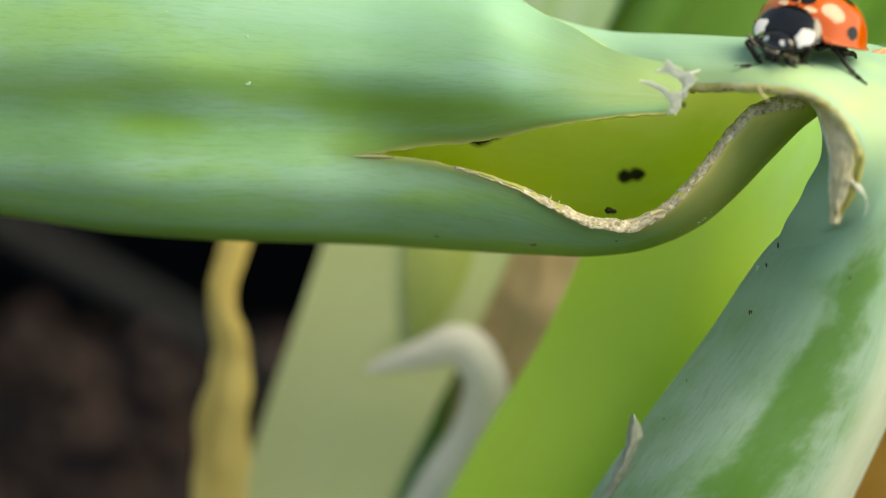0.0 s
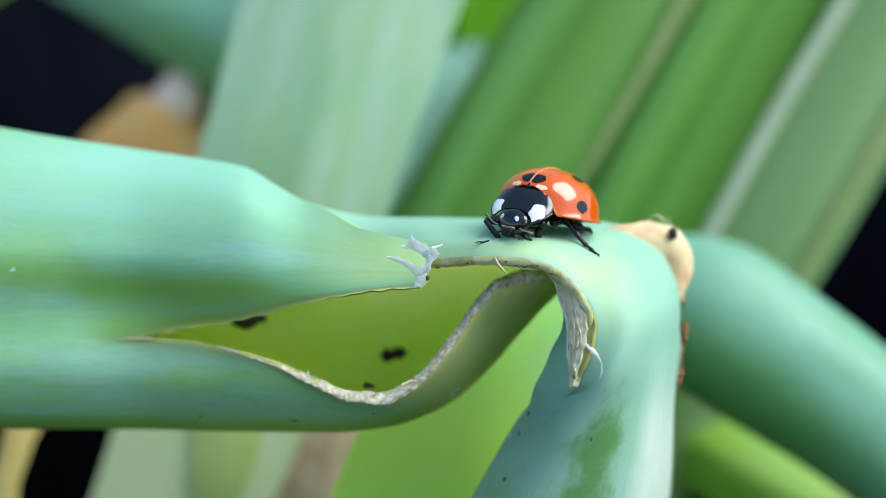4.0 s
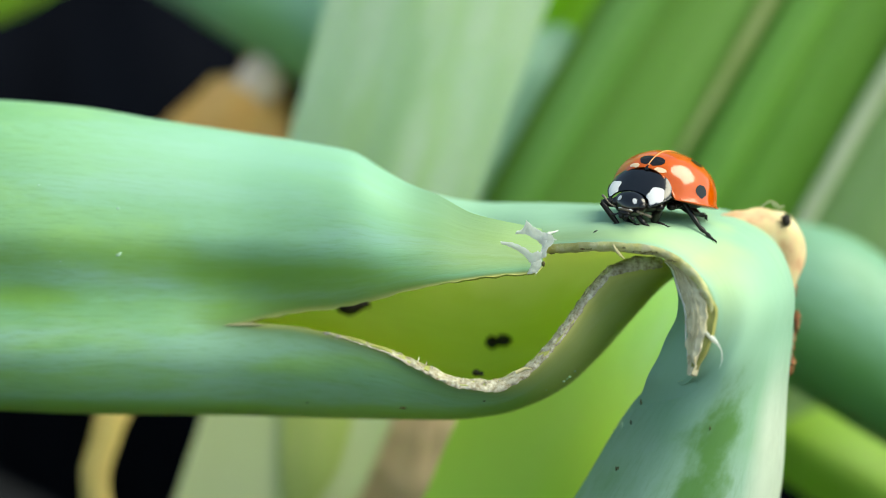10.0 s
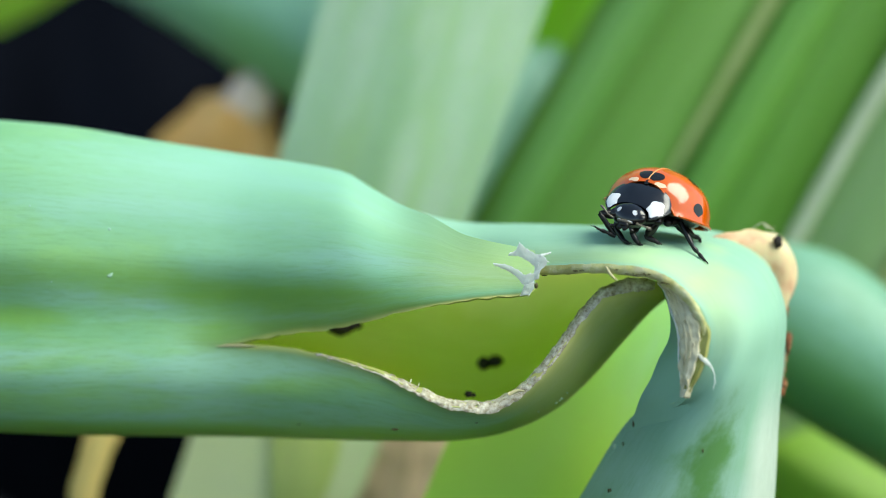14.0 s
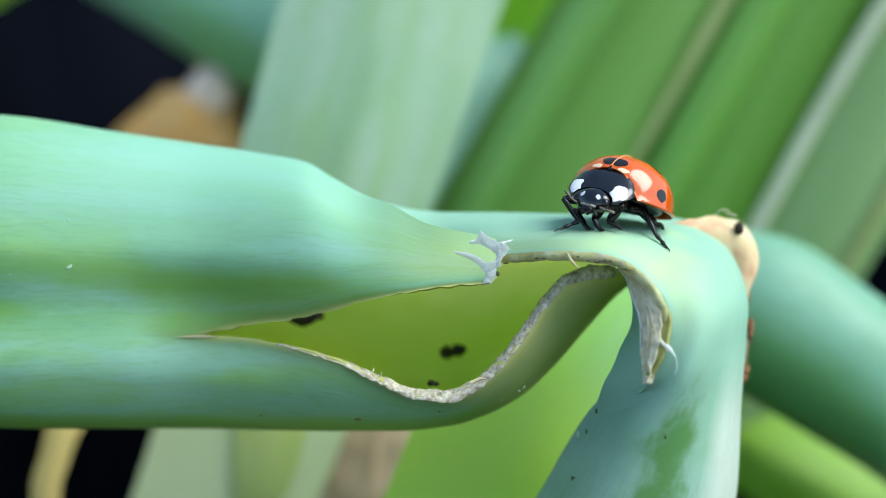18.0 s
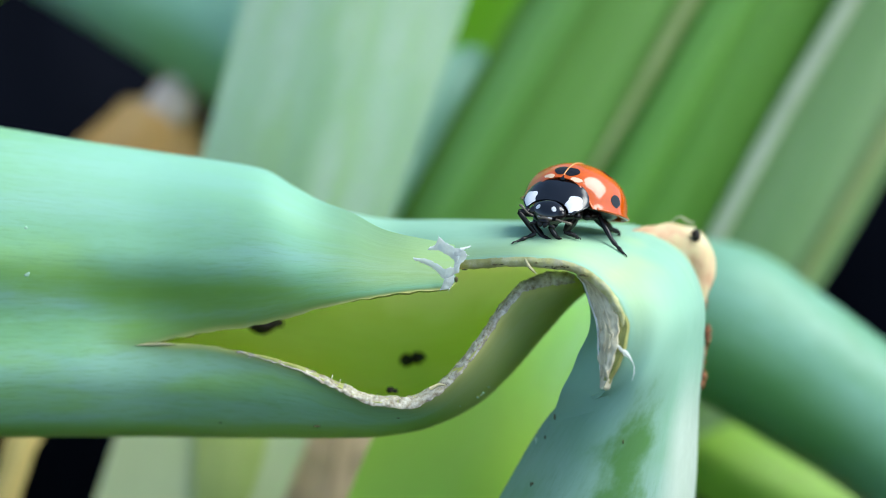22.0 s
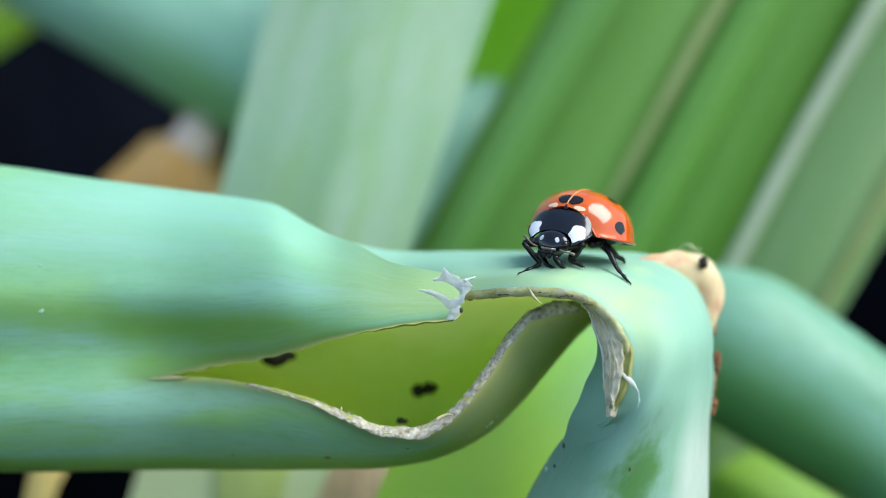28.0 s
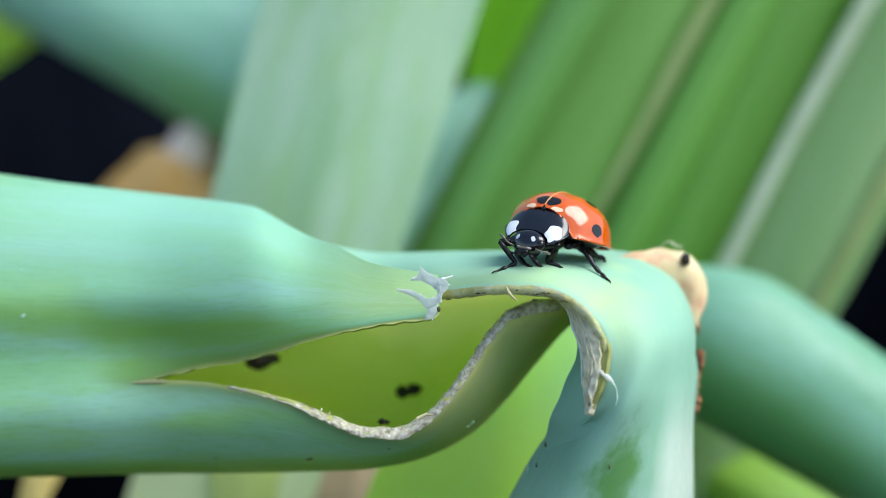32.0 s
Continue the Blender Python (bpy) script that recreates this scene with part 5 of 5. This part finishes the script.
for side in (1, -1):
    bug_part("eye", egg((0.88 * side, -2.50, 0.70), (0.27, 0.28, 0.34), (0, 0, 0), 2), SPOT, HEAD)
    bug_part("white_mark", patch(brow, 0.42 * side, 0.25, 0.14, 0.19, 0.02, 0.2, 1.0, 0, 0.64), IVORY, HEAD)
    bug_part("antenna", limb([(0.74 * side, -2.68, 0.42, 0.06), (1.02 * side, -2.86, 0.44 - 0.07 * side, 0.05), (1.34 * side, -2.84, 0.53 - 0.19 * side, 0.05), (1.56 * side, -2.78, 0.58 - 0.27 * side, 0.085), (1.74 * side, -2.72, 0.60 - 0.32 * side, 0.06)], 8), HORN, HEAD, "short brown clubbed antenna")
    bug_part("palp", limb([(0.34 * side, -2.74, 0.14, 0.06), (0.52 * side, -2.88, 0.0, 0.055), (0.66 * side, -2.90, -0.06, 0.12), (0.80 * side, -2.86, -0.08, 0.06)], 8), LEGS, HEAD)
    bug_part("cheek_line", limb([(0.15 * side, -2.86, 0.42, 0.025), (0.40 * side, -2.80, 0.43, 0.035), (0.60 * side, -2.68, 0.42, 0.02)], 6), IVORY, HEAD)
    bug_part("mandible", egg((0.17 * side, -2.82, 0.02), (0.17, 0.12, 0.22), (-10, 12 * side, 0), 2), LEGS, HEAD)
bug_part("clypeus", egg((0, -2.78, 0.36), (0.50, 0.14, 0.10), (-25, 0, 0), 2), HORN, HEAD, "brownish plate over the mouth")
bug_part("labrum", egg((0, -2.80, 0.18), (0.40, 0.16, 0.18), (-15, 0, 0), 2), LEGS, HEAD)
bug_part("abdomen", egg((0, 1.45, 1.75), (2.6, 2.6, 0.62), (0, 0, 0)), LEGS, None, "black underside")
bug_part("breast", egg((0, -1.1, 1.15), (1.55, 1.2, 0.62), (25, 0, 0)), LEGS, None, "black underside")

# knee, ankle and toe of each leg as the beetle stands at last, and its hip, in the beetle's own space
STANCE = {
    "fl": ((0.79, -1.04, -0.07), (1.35, -1.01, -0.15), (1.71, -1.03, -0.26)),
    "ml": ((1.87, 0.49, 1.50), (3.08, 0.70, 0.20), (3.96, 0.87, -0.38)),
    "hl": ((2.04, 2.88, 1.01), (2.29, 3.26, 1.02), (2.42, 3.32, 0.82)),
    "fr": ((-1.68, -2.75, 0.50), (-0.52, -2.35, -0.56), (-1.30, -2.97, -1.24)),
    "mr": ((-1.11, -1.53, 0.06), (-0.15, -1.89, -0.55), (0.28, -2.11, -0.60)),
    "hr": ((0.21, -1.93, 0.03), (0.61, -1.77, -0.39), (0.85, -1.74, -0.45)),
}
HIPS = {"fl": (1.35, -1.35, 0.95), "ml": (1.5, -0.2, 1.15), "hl": (1.4, 1.1, 1.35), "fr": (-0.8, -1.85, 0.75), "mr": (-0.9, -0.8, 0.95), "hr": (-0.3, -0.2, 0.95)}
JOINTED = {}
for key, joints in STANCE.items():
    h = Vector(HIPS[key])
    k, a, t = (Vector(v) for v in joints)
    k, a, t = k - h, a - h, t - h
    leg = bug_part("leg", egg((0, 0, 0), (0.32, 0.3, 0.26), (0, 0, 0), 2), LEGS, None, "jointed glossy black leg")
    leg.matrix_basis = Matrix.Translation(h * MM)
    bug_part("femur", limb([(0, 0, 0, 0.2), (*(k * 0.35), 0.28), (*(k * 0.75), 0.25), (*k, 0.15)]), LEGS, leg)
    bug_part("tibia", limb([(*k, 0.15), (*(k.lerp(a, 0.3)), 0.16), (*(k.lerp(a, 0.8)), 0.15), (*a, 0.11)]), LEGS, leg)
    side = Vector((t.y - a.y, a.x - t.x, 0)).normalized()
    foot = limb([(*a, 0.12), (*a.lerp(t, 0.25), 0.14), (*a.lerp(t, 0.45), 0.08), (*a.lerp(t, 0.65), 0.13), (*a.lerp(t, 0.85), 0.07), (*t, 0.08)], 8)
    for s in (1, -1):
        tube_mesh(glide([(*a.lerp(t, 0.92), 0.045), (*(a.lerp(t, 1.18) + side * 0.1 * s + Vector((0, 0, 0.05))), 0.035), (*(a.lerp(t, 1.3) + side * 0.14 * s - Vector((0, 0, 0.02))), 0.012)], 6), 6, foot)
    tarsus = bug_part("tarsus", foot, LEGS, leg)
    JOINTED[key] = leg
    if key == "fr":
        FOOT = (tarsus, a.copy(), (t - a).cross(Vector((0, 0, 1))).normalized())

# seconds, place of the ladybird's base in the leaf frame, then its pitch, lean and turn in degrees
STANDS = [
    (0, 12.84, 0.20, 1.46, -16.9, 4.0, -37.6),
    (2, 12.84, 0.20, 1.46, -16.9, 4.0, -37.6),
    (2.5, 12.86, 0.20, 1.38, -17.5, 2.4, -35.9),
    (3, 12.85, 0.22, 1.38, -17.1, 1.9, -35.4),
    (3.5, 12.88, 0.23, 1.38, -16.7, 1.5, -36.1),
    (5.5, 12.91, 0.26, 1.41, -16.6, 1.9, -37.3),
    (6, 12.92, 0.27, 1.44, -16.5, 1.8, -37.4),
    (6.5, 12.95, 0.29, 1.41, -16.2, 1.4, -38.1),
    (7, 12.94, 0.29, 1.44, -15.9, 1.7, -39.1),
    (7.5, 12.94, 0.28, 1.45, -15.9, 1.9, -39.3),
    (8, 12.94, 0.27, 1.44, -16.1, 1.8, -39.4),
    (8.5, 12.91, 0.26, 1.44, -16.9, 1.7, -39.2),
    (9, 12.92, 0.28, 1.46, -17.7, 1.6, -38.7),
    (9.5, 12.93, 0.27, 1.52, -17.4, 2.2, -37.8),
    (10, 12.92, 0.24, 1.53, -17.3, 2.6, -38.3),
    (10.5, 12.92, 0.23, 1.58, -18.3, 3.2, -38.6),
    (11, 12.90, 0.24, 1.70, -18.9, 4.0, -38.2),
    (11.5, 12.91, 0.25, 1.78, -19.6, 4.7, -38.3),
    (12, 12.94, 0.24, 1.85, -19.7, 5.3, -38.9),
    (12.5, 12.94, 0.23, 1.86, -20.4, 5.4, -38.6),
    (13, 12.96, 0.25, 1.90, -21.5, 5.3, -36.9),
    (13.5, 13.02, 0.26, 1.95, -21.3, 5.4, -35.1),
    (14, 13.01, 0.26, 1.93, -22.7, 5.6, -34.9),
    (14.5, 12.99, 0.25, 1.92, -22.8, 5.5, -35.0),
    (16.5, 13.02, 0.24, 1.83, -21.6, 4.9, -35.6),
    (17, 13.14, 0.23, 1.94, -21.8, 4.0, -36.8),
    (17.5, 13.12, 0.28, 1.95, -24.6, 4.8, -36.8),
    (18, 13.16, 0.30, 1.95, -25.5, 4.3, -35.5),
    (18.5, 13.17, 0.28, 1.93, -25.2, 3.0, -35.4),
    (19, 13.17, 0.27, 1.89, -23.5, 3.2, -35.8),
    (19.5, 13.10, 0.27, 1.85, -21.6, 3.5, -36.0),
    (20, 13.08, 0.27, 1.81, -22.0, 3.8, -35.7),
    (20.5, 13.05, 0.27, 1.77, -22.5, 3.4, -35.4),
    (21, 13.07, 0.26, 1.76, -22.4, 3.2, -35.0),
    (21.5, 13.07, 0.26, 1.80, -20.6, 2.6, -33.9),
    (22, 13.07, 0.26, 1.79, -20.9, 2.4, -32.4),
    (22.5, 13.05, 0.27, 1.78, -21.4, 2.1, -31.7),
    (23, 13.03, 0.28, 1.77, -21.3, 2.2, -31.5),
    (23.5, 13.07, 0.28, 1.84, -19.8, 1.9, -31.8),
    (24, 13.18, 0.23, 1.90, -17.4, 1.1, -36.4),
    (24.5, 13.06, 0.26, 1.86, -19.3, 2.5, -36.1),
    (25, 13.05, 0.28, 1.91, -21.2, 3.8, -35.3),
    (25.5, 13.11, 0.30, 2.03, -20.9, 4.5, -33.5),
    (27.5, 13.13, 0.28, 1.87, -19.5, 3.3, -33.1),
    (28, 13.16, 0.28, 1.89, -17.3, 2.4, -33.3),
    (28.5, 13.12, 0.29, 1.78, -18.6, 3.5, -33.8),
    (29, 13.05, 0.30, 1.74, -20.4, 4.2, -34.4),
    (29.5, 13.02, 0.30, 1.71, -20.8, 4.3, -34.4),
    (30, 13.03, 0.30, 1.71, -20.4, 4.1, -33.9),
    (30.5, 13.04, 0.31, 1.73, -18.7, 4.2, -32.7),
    (31, 13.03, 0.30, 1.74, -18.4, 4.4, -31.9),
    (31.5, 13.05, 0.29, 1.73, -18.9, 4.1, -32.4),
    (32, 13.01, 0.29, 1.70, -20.3, 4.3, -33.1),
]
# the front right foot is lifted and wiped between these times: seconds and degrees of swing
WIPES = [(0, 20), (7, 25), (8, 35), (9, 28), (10, 4), (11, 25), (12, 52), (13, 45), (14, 42), (15.4, 24), (16.3, 12), (16.6, 20), (16.9, 52), (17.3, 56), (17.6, 62), (18.0, -4), (18.3, 52), (18.6, 2), (18.9, 56), (19.2, 58), (19.5, 22), (19.8, 14), (20.2, 26), (20.6, 10), (21.2, 0), (32, 0)]


def bug_pose(x, y, z, rx, ry, rz):
    p = at(x, y, z)
    return pose(p.x, p.y, p.z, rx, ry, rz)


def motions():
    rows = [(r[0], bug_pose(*r[1:])) for r in STANDS]
    walk(BUG, rows)
    last = rows[-1][1]
    for key, (knee, ankle, toe) in STANCE.items():
        h, t = Vector(HIPS[key]) * MM, Vector(toe) * MM
        ground_toe = last @ (Vector(toe) * MM)
        steps = []
        for s, m in rows:
            now = m.inverted() @ ground_toe
            turn = (t - h).rotation_difference(now - h)
            if key == "fr":
                turn = Matrix.Identity(3).to_quaternion().slerp(turn, 0.25)
            steps.append((s, Matrix.Translation(h) @ turn.to_matrix().to_4x4()))
        walk(JOINTED[key], steps)
    tarsus, ankle, axis = FOOT
    hinge = Matrix.Translation(ankle * MM)
    walk(tarsus, [(s, hinge @ Matrix.Rotation(radians(w), 4, axis) @ hinge.inverted()) for s, w in WIPES])


motions()
